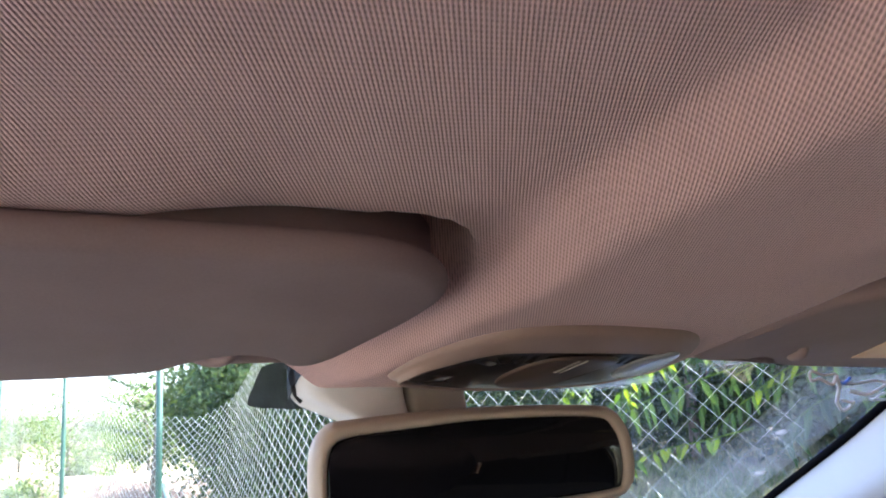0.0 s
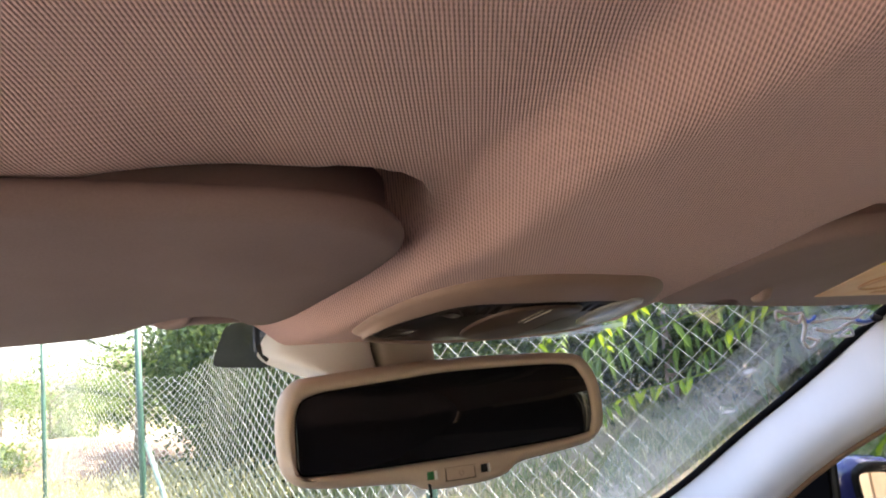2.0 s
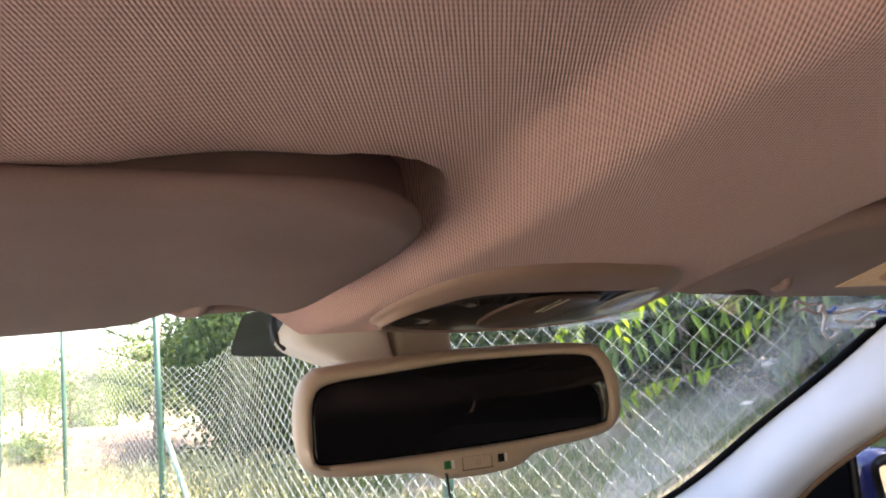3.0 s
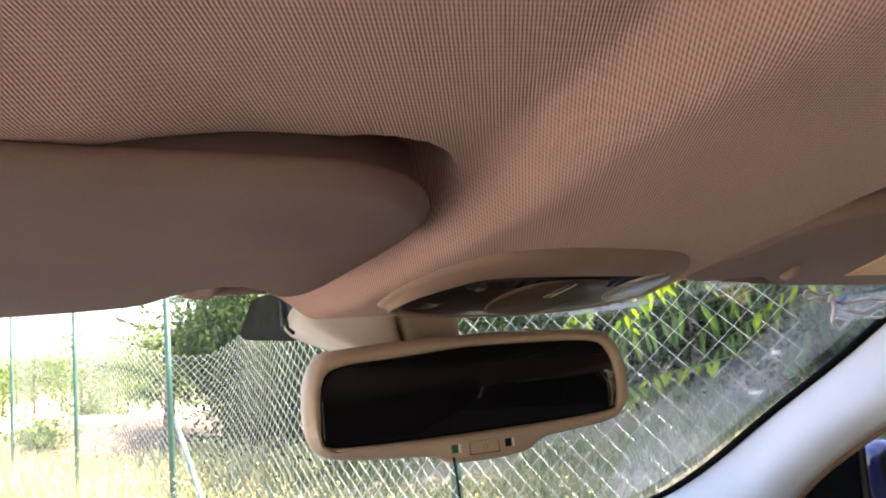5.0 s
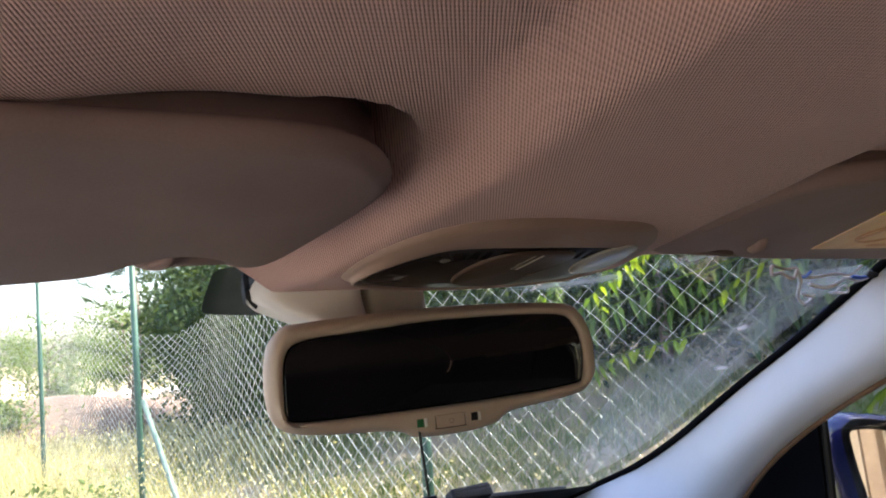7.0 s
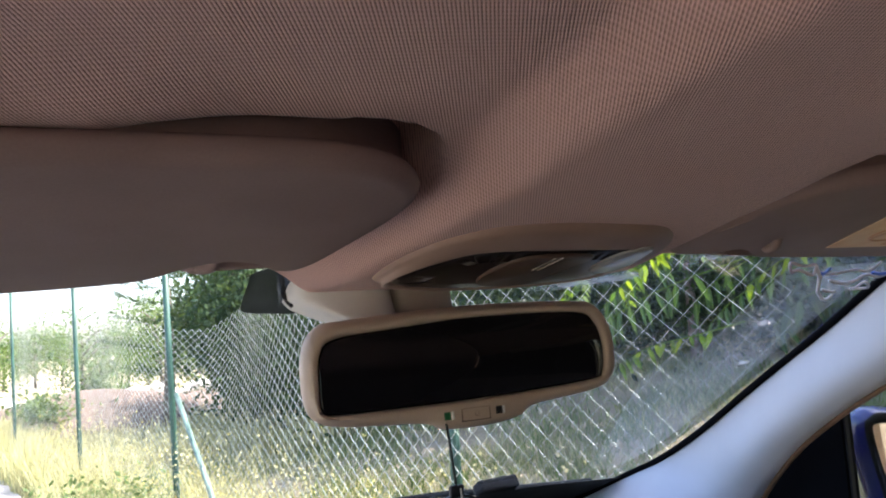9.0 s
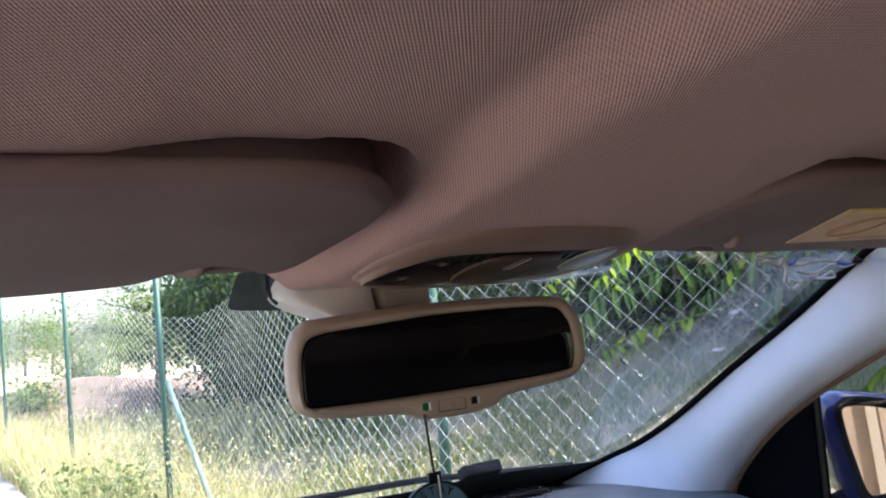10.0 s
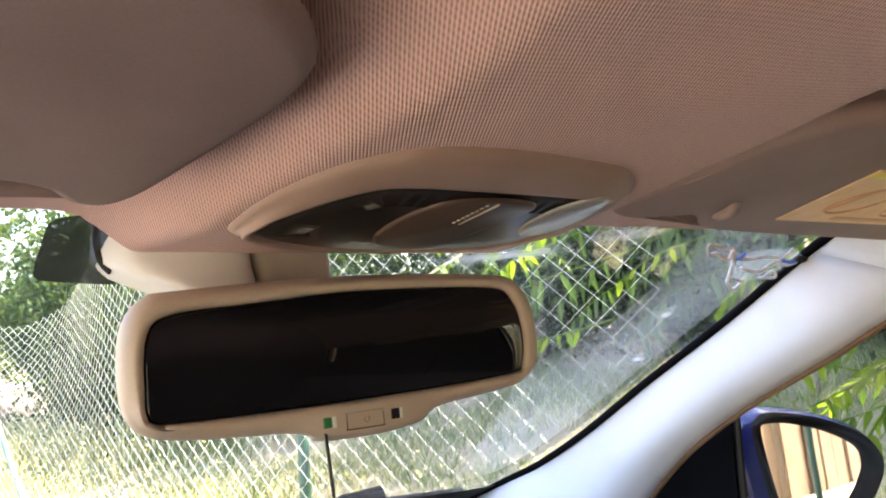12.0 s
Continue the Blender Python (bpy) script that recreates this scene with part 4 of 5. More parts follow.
# ---- peeling clear sticker in the upper corner of the windshield ----
def build_sticker():
    st = thing("peeling_sticker", "torn clear sticker with curled white and blue edges on glass", "sticker", at=(0.54, 0.09, 1.34))
    o = np.array((0.54, 0.09, 1.34))
    WHITE = textured("white_film", (0.62, 0.60, 0.60), (0.82, 0.80, 0.80), 0.35, 120, 900, 0.1)
    BLUEF = material("blue_film", (0.06, 0.16, 0.62), 0.3)[0]

    def g(x, y, off=-0.006):
        return np.array((x, y, glass_z(y) + off)) - o

    def curl(name, pts, r, mat, lab):
        line = curve_through([g(x, y, -0.004 - 0.004 * (k % 2)) for k, (x, y) in enumerate(pts)], 5)
        tube(name, line, r, mat, st, lab, sides=7, taper=0.7)

    PINK = textured("yellowed_film", (0.52, 0.44, 0.42), (0.70, 0.62, 0.60), 0.35, 120, 900, 0.1)
    curl("curl", [(0.468, 0.065), (0.469, 0.072), (0.450, 0.070), (0.434, 0.066), (0.426, 0.059), (0.440, 0.058), (0.464, 0.063)], 0.0018, PINK, "curled yellowed film edge")
    curl("curl", [(0.471, 0.068), (0.484, 0.076), (0.495, 0.085), (0.506, 0.098), (0.520, 0.109), (0.536, 0.115), (0.544, 0.109), (0.531, 0.102), (0.518, 0.103)], 0.0022, WHITE, "curled white film edge")
    curl("curl", [(0.480, 0.074), (0.497, 0.072), (0.532, 0.074), (0.551, 0.070), (0.560, 0.062)], 0.0018, WHITE, "long white film strip")
    curl("curl", [(0.514, 0.089), (0.541, 0.089), (0.561, 0.082), (0.576, 0.080), (0.598, 0.081)], 0.0021, WHITE, "long white film strip")
    curl("curl", [(0.563, 0.104), (0.583, 0.098), (0.574, 0.094), (0.561, 0.099)], 0.0015, WHITE, "short white film strip")
    curl("blue_edge", [(0.477, 0.073), (0.484, 0.071), (0.492, 0.069)], 0.0019, BLUEF, "blue printed edge")
    curl("blue_edge", [(0.566, 0.079), (0.578, 0.076), (0.598, 0.078)], 0.0020, BLUEF, "blue printed edge")
    curl("dark_bit", [(0.586, 0.075), (0.592, 0.072), (0.602, 0.075)], 0.0040, RUBBER, "dark scrap at the corner")
    # the film itself between its edges
    SHEET = pane_material("clear_film", 0.22, (0.95, 0.95, 0.97), True)
    lp = curve_through([(0.480, 0.072), (0.53, 0.074), (0.56, 0.064), (0.598, 0.078), (0.585, 0.100), (0.545, 0.112), (0.510, 0.10)], 4, closed=True)
    rings("film", [[g(x, y, -0.003) for x, y in lp], [g(x, y, -0.0025) for x, y in lp]], SHEET, st, "wrinkled clear film", smooth=False)
    return st


build_sticker()

# ---- outside ----
def fence_x(y):
    return 1.29 - 0.16 * y


def ground_z(x, y):
    """Level by the road, rising as a bank on the far side of the fence."""
    x, y = np.asarray(x, float), np.asarray(y, float)
    d = x - fence_x(y)
    bank = 0.95 * smoothstep(0.4, 6.5, d) * (1 - smoothstep(6, 13, y - 0.6 * d))
    rough = 0.04 * np.sin(x * 1.7 + 0.5 * y) * np.cos(y * 1.3 - x) * smoothstep(0.2, 1.5, d)
    return 0.0 + bank + rough


def road_edge(y):
    return fence_x(y) - np.interp(y, [3.5, 5.5, 7.5], [0.75, 0.42, 0.14])


EARTH = textured("dry_earth", (0.27, 0.225, 0.145), (0.45, 0.375, 0.255), 0.95, 0.6, 14, 0.7, distance=0.03)
CONCRETE = textured("pale_concrete", (0.30, 0.285, 0.265), (0.42, 0.405, 0.375), 0.9, 0.7, 30, 0.4, distance=0.01)
STUCCO = textured("tan_stucco", (0.40, 0.31, 0.22), (0.52, 0.42, 0.32), 0.9, 0.7, 30, 0.4, distance=0.01)
STONE = textured("white_rubble", (0.55, 0.52, 0.48), (0.78, 0.75, 0.70), 0.9, 3, 30, 0.5, distance=0.02)


def build_ground():
    def steps(a):
        return np.concatenate([-np.array([900, 400, 180, 90, 50, 30, 20]), np.linspace(-14, 14, 71), np.array([20, 30, 50, 90, 180, 400, 900])]) + a

    xs, ys = steps(2), steps(6)
    gx, gy = np.meshgrid(xs, ys)
    gz = ground_z(gx, gy)
    nx = len(xs)
    verts = np.stack([gx, gy, gz], -1).reshape(-1, 3)
    faces = [(j * nx + i, j * nx + i + 1, (j + 1) * nx + i + 1, (j + 1) * nx + i) for j in range(len(ys) - 1) for i in range(nx - 1)]
    tagged(make("ground", verts, faces, EARTH), "dry earth with a low bank behind the fence", "ground", kind="structure")
    n = 60
    yy = np.linspace(-30, 60, n)
    rv, rf = [], []
    for y in yy:
        e = road_edge(y) + 0.05 * math.sin(y * 2.1)
        rv += [(e, y, 0.0), (e - 0.03, y, 0.05), (e - 4.0, y, 0.05), (e - 4.05, y, 0.0)]
    for i in range(n - 1):
        for k in range(3):
            rf.append((4 * i + k, 4 * i + k + 1, 4 * i + 5 + k, 4 * i + 4 + k))
    tagged(make("road", rv, rf, CONCRETE, smooth=False), "pale concrete track with dark joints", "road", kind="structure")


build_ground()

# ---- fence ----
POST_Y = [-3.5, -0.8, 1.95, 4.71, 7.13, 10.3, 13.0]


def fence_top(y):
    """Height of the netting, which has slipped down at the braced post."""
    return np.interp(y, [-4, 2.3, 2.9, 3.3, 3.7, 4.1, 4.5, 4.8, 5.4, 7.0, 10, 14], [2.05, 2.02, 1.96, 1.84, 1.64, 1.50, 1.42, 1.44, 1.56, 1.70, 1.72, 1.7])


def build_fence():
    f = thing("chain_link_fence", "sagging chain-link fence on green steel posts in weeds", "fence", at=(fence_x(4.7), 4.7, 0))
    o = np.array((fence_x(4.7), 4.7, 0.0))
    lean = [0.0, 0.0, 0.01, 0.035, 0.03, 0.02, 0.0]
    for y, ln in zip(POST_Y, lean):
        x = fence_x(y)
        z0 = float(ground_z(x, y))
        top = 2.15
        tube("post", np.array([(x + 0.04 - o[0], y - o[1], z0 - 0.1), (x + 0.04 - ln * 0.46 - o[0], y - o[1], 1.0), (x + 0.04 - ln - o[0], y - o[1], top)]), 0.0185, PAINTED_STEEL, f, "green painted steel post, chipped", sides=10)
    tube("brace", np.array([(fence_x(4.66) + 0.03, 4.63, 1.06), (fence_x(3.9) - 0.02, 3.93, 0.48), (fence_x(3.3) - 0.05, 3.35, 0.0)]) - o, 0.0145, BRACE, f, "slanting pale green brace", sides=10)
    # netting: zigzag wires, each hooked into the next
    pitch, verts, faces = 0.039, [], []
    turns = [math.pi * k / 3 for k in range(6)]
    count = int(9.75 / pitch)
    rows = 64
    for i in range(count):
        y0 = 0.75 + i * pitch
        pts = []
        for r in range(rows + 1):
            s = r / rows
            side = 0.5 if (r + i) % 2 else -0.5
            y = y0 + side * pitch * 1.06
            top = float(fence_top(y))
            z = 0.04 + s * (top - 0.04)
            sag = 0.05 * math.sin(y * 2.0) * s + 0.10 * math.exp(-((y - 4.2) / 0.8) ** 2) * s
            y -= 0.25 * math.exp(-((y - 4.4) / 0.7) ** 2) * (s - 0.4)
            pts.append((fence_x(y) + sag + 0.004 * side, y, z))
        # near wires drawn thinner, which puts the shade there into their shape
        r_w = 0.0005 + 0.0008 * float(smoothstep(1.3, 2.3, y0)) - 0.0007 * float(smoothstep(4.2, 8.0, y0))
        for p, q in zip(pts[:-1], pts[1:]):
            p, q = np.array(p) - o, np.array(q) - o
            d = q - p
            d /= np.linalg.norm(d)
            u = np.cross(d, (1.0, 0.0, 0.0))
            u /= np.linalg.norm(u)
            v = np.cross(d, u)
            base = len(verts)
            for e in (p - d * r_w, q + d * r_w):
                verts += [tuple(e + r_w * (math.cos(t) * u + math.sin(t) * v)) for t in turns]
            faces += [(base + k, base + (k + 1) % 6, base + 6 + (k + 1) % 6, base + 6 + k) for k in range(6)]
    net = make("netting", verts, faces, WIRE, f, "galvanised diamond wire netting, slack and sagging")
    net["kind"] = "stuff"
    return f


build_fence()


# ---- plants ----
def blade_cloud(name, px, py, height, width, lean, mat, seed, label, category):
    """Many thin bent blades, each of two tapering pieces."""
    rng = np.random.default_rng(seed)
    n = len(px)
    pz = ground_z(px, py) - 0.02
    a = rng.uniform(0, 2 * np.pi, n)
    la = rng.uniform(0, 2 * np.pi, n)
    l1 = lean * rng.uniform(0.2, 1.0, n) * height
    u = np.stack([np.cos(a), np.sin(a), 0 * a], 1) * width[:, None] * 0.5
    root = np.stack([px, py, pz], 1)
    tilt = np.stack([np.cos(la), np.sin(la), 0 * a], 1)
    mid = root + np.stack([0 * a, 0 * a, height * 0.55], 1) + tilt * (l1 * 0.35)[:, None]
    tip = root + np.stack([0 * a, 0 * a, height], 1) + tilt * l1[:, None]
    verts = np.stack([root - u, root + u, mid + u * 0.7, mid - u * 0.7, tip], 1).reshape(-1, 3)
    k = np.arange(n) * 5
    quads = np.stack([k, k + 1, k + 2, k + 3], 1)
    tris = np.stack([k + 3, k + 2, k + 4], 1)
    me = bpy.data.meshes.new(name)
    me.from_pydata(verts.tolist(), [], quads.tolist() + tris.tolist())
    me.materials.append(mat)
    return tagged(new(name, me), label, category, kind="stuff")


def leaf_cloud(name, centres, size, mat, seed, parent=None, label="", droop=0.4, slim=0.5):
    """Leaves with a folded middle, scattered at the given places."""
    rng = np.random.default_rng(seed)
    n = len(centres)
    d = rng.normal(size=(n, 3))
    d[:, 2] -= droop
    d /= np.linalg.norm(d, axis=1)[:, None]
    w = np.cross(d, rng.normal(size=(n, 3)))
    w /= np.linalg.norm(w, axis=1)[:, None]
    nrm = np.cross(d, w)
    s = size * rng.uniform(0.6, 1.35, n)[:, None]
    root, tip = centres - d * s * 0.5, centres + d * s * 0.5
    mid = centres + nrm * s * 0.08
    left, right = centres + w * s * slim * 0.5, centres - w * s * slim * 0.5
    verts = np.stack([root, left, tip, right, mid], 1).reshape(-1, 3)
    k = np.arange(n) * 5
    tris = np.concatenate([np.stack([k, k + 4, k + 1], 1), np.stack([k + 1, k + 4, k + 2], 1), np.stack([k + 2, k + 4, k + 3], 1), np.stack([k + 3, k + 4, k], 1)])
    me = bpy.data.meshes.new(name)
    me.from_pydata(verts.tolist(), [], tris.tolist())
    me.materials.append(mat)
    ob = new(name, me)
    if parent:
        ob.parent = parent
    if label:
        tagged(ob, label)
    return ob


def crown_points(rng, n, centre, radii, clumps=26, spread=0.34):
    """Places gathered in clumps over a rounded crown, with gaps between."""
    c = rng.normal(size=(clumps, 3))
    c /= np.linalg.norm(c, axis=1)[:, None]
    c *= rng.uniform(0.45, 1.0, clumps)[:, None]
    which = rng.integers(0, clumps, n)
    p = c[which] + rng.normal(size=(n, 3)) * spread * rng.uniform(0.5, 1.0, clumps)[which][:, None]
    return p * np.array(radii) + np.array(centre)


def build_tree(name, x, y, height, crown, leaves, leaf_size, mat, seed, label, category="tree", lowest=0.35, group=""):
    rng = np.random.default_rng(seed)
    z0 = float(ground_z(x, y))
    t = thing(name, label, category, group, at=(x, y, z0))
    top = height * 0.8
    bend = rng.normal(size=2) * 0.06 * height
    spine = [(bend[0] * s * s, bend[1] * s * s, top * s - 0.05) for s in np.linspace(0, 1, 7)]
    r = 0.018 * height + 0.02
    tube("trunk", spine, r, BARK, t, "rough grey-brown trunk", sides=8, taper=0.25)
    zc = height * (lowest + 1) / 2
    for k in range(6):
        s = 0.35 + 0.1 * k
        b = np.array((bend[0] * s * s, bend[1] * s * s, top * s))
        a = rng.uniform(0, 6.28)
        e = b + np.array((math.cos(a) * crown * 0.7, math.sin(a) * crown * 0.7, height * 0.16))
        m = (b + e) / 2 + (0, 0, 0.05 * height)
        tube("limb", curve_through([b, m, e], 3), r * 0.4, BARK, t, sides=6, taper=0.3)
    pts = crown_points(rng, leaves, (bend[0] * 0.5, bend[1] * 0.5, zc), (crown, crown, height * (1 - lowest) / 2))
    leaf_cloud("crown", pts, leaf_size, mat, seed + 1, t, "uneven leafy crown")
    return t


rngv = np.random.default_rng(5)


def strip(n, y0, y1, d0, d1, seed):
    r = np.random.default_rng(seed)
    y = y0 + (y1 - y0) * r.uniform(0, 1, n) ** 0.9
    return fence_x(y) + r.uniform(d0, d1, n), y, r


# dry weeds on the road side of the fence and through it
x, y, r = strip(30000, 2.2, 14, -0.7, 0.5, 11)
keep = x > road_edge(y) + 0.06 * np.sin(y * 9) - 0.02
x, y = x[keep], y[keep]
clump = 0.55 + 0.45 * np.sin(x * 5 + y * 2.1) * np.sin(y * 3.3 - x * 2)
blade_cloud("weeds", x, y, (0.18 + 0.44 * r.uniform(0, 1, len(x))) * (0.6 + 0.6 * clump), 0.006 + 0.006 * r.uniform(0, 1, len(x)), 0.5, WEED, 12, "tall dry yellow weeds along the fence", "weeds")
x, y, r = strip(10000, 2.2, 12, -0.6, 0.7, 13)
keep = x > road_edge(y)
x, y = x[keep], y[keep]
blade_cloud("grass", x, y, 0.14 + 0.30 * r.uniform(0, 1, len(x)), 0.008 + 0.008 * r.uniform(0, 1, len(x)), 0.7, GRASS, 14, "green weeds among the dry ones", "weeds")
x, y, r = strip(260, 2.4, 9, -0.12, 0.4, 15)
h = 0.34 + 0.36 * r.uniform(0, 1, len(x))
pts = np.stack([x, y, ground_z(x, y) + h], 1)
pts = np.repeat(pts, 7, 0) + r.normal(size=(len(pts) * 7, 3)) * (0.025, 0.025, 0.08)
tagged(leaf_cloud("flower_heads", pts, 0.012, FLOWER, 16, slim=0.8), "small yellow flower heads on the weeds", "flowers", kind="stuff")
# short dry grass in patches over the bank behind the fence
def patches(x, y, shift):
    return np.sin(x * 2.6 + y * 1.1 + shift) * np.sin(y * 2.2 - x * 1.3 + 2 * shift) + 0.5 * np.sin(x * 6.1 - y * 3.7 + shift) * np.sin(y * 5.3 + x * 2)


r = np.random.default_rng(21)
n = 120000
y = r.uniform(-1.0, 12, n)
x = fence_x(y) + 0.2 + 7 * r.uniform(0, 1, n) ** 1.3
keep = patches(x, y, 0.4) + r.normal(size=n) * 0.25 > 0.08
x, y = x[keep], y[keep]
n = len(x)
blade_cloud("bank_grass", x, y, 0.05 + 0.11 * r.uniform(0, 1, n) ** 1.5, 0.004 + 0.005 * r.uniform(0, 1, n), 1.3, WEED, 22, "dry straw grass on the bank", "grass")
n = 120000
y = r.uniform(-1.0, 12, n)
x = fence_x(y) + 0.2 + 7 * r.uniform(0, 1, n) ** 1.2
keep = patches(x, y, 2.3) + r.normal(size=n) * 0.25 > -0.25
x, y = x[keep], y[keep]
n = len(x)
blade_cloud("bank_green", x, y, 0.05 + 0.14 * r.uniform(0, 1, n) ** 1.5, 0.005 + 0.006 * r.uniform(0, 1, n), 1.2, GRASS, 23, "green grass tufts on the shaded bank", "grass")
# single tall stalks with pale seed heads along the fence
x, y, r = strip(700, 1.7, 8, -0.25, 0.55, 17)
keep = x > road_edge(y) + 0.1
x, y = x[keep], y[keep]
hs = 0.32 + 0.58 * r.uniform(0, 1, len(x)) ** 1.5
blade_cloud("tall_stalks", x, y, hs, 0.004 + 0.002 * r.uniform(0, 1, len(x)), 0.25, WEED, 18, "single tall dry stalks along the fence", "weeds")
pts = np.repeat(np.stack([x, y, ground_z(x, y) + hs * 0.86], 1), 9, 0) + r.normal(size=(len(x) * 9, 3)) * (0.022, 0.022, 0.06)
tagged(leaf_cloud("seed_heads", pts, 0.016, WEED, 19, slim=0.7), "pale dry seed heads on the stalks", "weeds", kind="stuff")

# dry growth over the open field beyond
r = np.random.default_rng(61)
n = 34000
ang, dist = np.radians(r.uniform(-14, 26, n)), 8.5 + 26 * r.uniform(0, 1, n) ** 1.4
x, y = -0.2 + dist * np.sin(ang), -0.5 + dist * np.cos(ang)
keep = (x > road_edge(y) + 0.1) & (np.sin(x * 0.9 + 1) * np.sin(y * 0.7) + 0.35 * np.sin(x * 2.3 + y) > -0.25)
x, y = x[keep], y[keep]
blade_cloud("field_grass", x, y, 0.10 + 0.30 * r.uniform(0, 1, len(x)) ** 1.5, 0.02 + 0.03 * r.uniform(0, 1, len(x)), 0.8, WEED, 62, "patchy dry grass over the open field", "grass")
for k in range(12):
    ang, dist = radians(r.uniform(-10, 16)), r.uniform(13, 24)
    bx, by = -0.2 + dist * math.sin(ang), -0.5 + dist * math.cos(ang)
    if bx < road_edge(by) + 0.6:
        continue
    shrub = thing("bush", "rounded light green shrub on the open field", "bush", "field shrubs", at=(bx, by, 0))
    hh = r.uniform(0.5, 1.1)
    leaf_cloud("foliage", crown_points(r, 1300, (0, 0, hh * 0.5), (hh * 0.7, hh * 0.7, hh * 0.5), 18), 0.10, FAR_LEAF, 70 + k, shrub, "small light green leaves")
    tube("stem", [(0, 0, -0.05), (0.03, 0.02, hh * 0.4), (0.02, 0.04, hh * 0.8)], 0.02, BARK, shrub, sides=6)

# bush at the brace's foot
rb = np.random.default_rng(31)
bush = thing("bush", "low green bush among dry weeds at the fence", "bush", at=(0.28, 5.1, 0))
leaf_cloud("foliage", crown_points(rb, 2600, (0, 0, 0.24), (0.42, 0.5, 0.26), 20), 0.05, GRASS, 32, bush, "dense small green leaves")
tube("stem", [(0, 0, -0.03), (0.02, 0.01, 0.15), (0.03, 0.02, 0.3)], 0.012, BARK, bush, sides=6)

# shading trees behind the fence
SPEC = [(3.4, 7.8, 2.6, 1.4, 9000, HEDGE), (5.7, 5.8, 2.5, 1.6, 10000, HEDGE), (6.6, 3.8, 2.5, 1.6, 12000, HEDGE), (6.7, 1.6, 2.6, 1.6, 12000, HEDGE), (5.8, -1.8, 3.6, 1.8, 9000, TREE_LEAF),
        (8.2, 2.6, 3.4, 2.2, 10000, HEDGE), (8.0, 5.6, 3.4, 2.2, 9000, HEDGE), (4.9, -3.2, 5.0, 2.2, 7000, TREE_LEAF), (4.9, 9.6, 3.0, 1.7, 8000, HEDGE),
        (3.0, 10.2, 2.8, 1.2, 9000, HEDGE), (3.3, 13.0, 2.6, 1.2, 8000, HEDGE), (3.9, 12.0, 3.0, 1.6, 8000, HEDGE),
        (9.6, 4.6, 5.0, 2.6, 9000, HEDGE), (9.8, 1.0, 5.2, 2.8, 9000, HEDGE), (8.6, 8.6, 4.6, 2.5, 9000, HEDGE), (9.0, -2.2, 5.6, 2.8, 7000, TREE_LEAF)]
for k, (tx, ty, th, tc, tl, tm) in enumerate(SPEC):
    build_tree("tree", tx, ty, th, tc, int(tl * 1.7), 0.09, tm, 40 + 3 * k, "dense dark green broadleaf tree in its own shade", lowest=0.06, group="trees behind the fence")

# low dense shrubs along the crest of the bank
rs = np.random.default_rng(83)
for k in range(12):
    by = -1.0 + 1.05 * k
    bx = float(fence_x(by)) + rs.uniform(6.0, 7.2)
    shrub = thing("bush", "low dense dark green shrub on the bank", "bush", "bank shrubs", at=(bx, by, float(ground_z(bx, by))))
    leaf_cloud("foliage", crown_points(rs, 3200, (0, 0, 0.5), (0.85, 0.85, 0.6), 24), 0.075, HEDGE, 500 + k, shrub, "small dark green leaves")
    tube("stem", [(0, 0, -0.05), (0.03, 0.02, 0.3), (0.02, 0.04, 0.7)], 0.02, BARK, shrub, sides=6)

for k in range(11):
    by = -0.6 + 1.1 * k
    bx = float(fence_x(by)) + rs.uniform(7.6, 8.6)
    shrub = thing("bush", "low dense dark green shrub on the bank", "bush", "bank shrubs", at=(bx, by, float(ground_z(bx, by))))
    leaf_cloud("foliage", crown_points(rs, 3400, (0, 0, 0.45), (0.95, 0.95, 0.6), 24), 0.085, HEDGE, 540 + k, shrub, "small dark green leaves")
    tube("stem", [(0, 0, -0.05), (0.03, 0.02, 0.3), (0.02, 0.04, 0.7)], 0.02, BARK, shrub, sides=6)

# unseen tall trees, added so their crowns shade the car and netting from the side
for tx, ty, th, tc, lv, lo, sd in ((2.6, -0.8, 6.2, 0.65, 9000, 0.55, 90), (3.6, -0.62, 5.8, 0.42, 2500, 0.40, 102), (3.4, -2.8, 6.5, 1.9, 9000, 0.36, 98)):
    build_tree("tree", tx, ty, th, tc, lv, 0.13, TREE_LEAF, sd, "unseen tall slim tree added to shade car and netting", lowest=lo, group="trees behind the fence")

# unseen high crowns further up, added to keep the bank in shade
for tx, ty, th, tc, sd in ((8.5, 1.1, 9.0, 1.2, 700), (8.6, 2.9, 9.2, 1.3, 704), (10.2, 2.0, 9.6, 1.5, 708), (9.3, 4.6, 9.0, 1.3, 712), (10.8, 4.2, 9.6, 1.5, 716)):
    build_tree("tree", tx, ty, th, tc, 1300, 0.16, HEDGE, sd, "unseen tall tree added to keep the bank in shade", lowest=0.5, group="trees behind the fence")

# far small trees over open ground
for k in range(22):
    ang, dist = radians(-10 + 1.3 * k + rngv.uniform(-0.5, 0.5)), rngv.uniform(20, 48)
    tx, ty = -0.2 + dist * math.sin(ang), -0.5 + dist * math.cos(ang)
    hgt = rngv.uniform(1.7, 2.7) * (0.6 + dist / 45)
    build_tree("tree", tx, ty, hgt, hgt * 0.42, 3200, 0.032 * hgt, FAR_LEAF, 200 + 3 * k, "small light green tree on open ground", lowest=0.1, group="far trees")


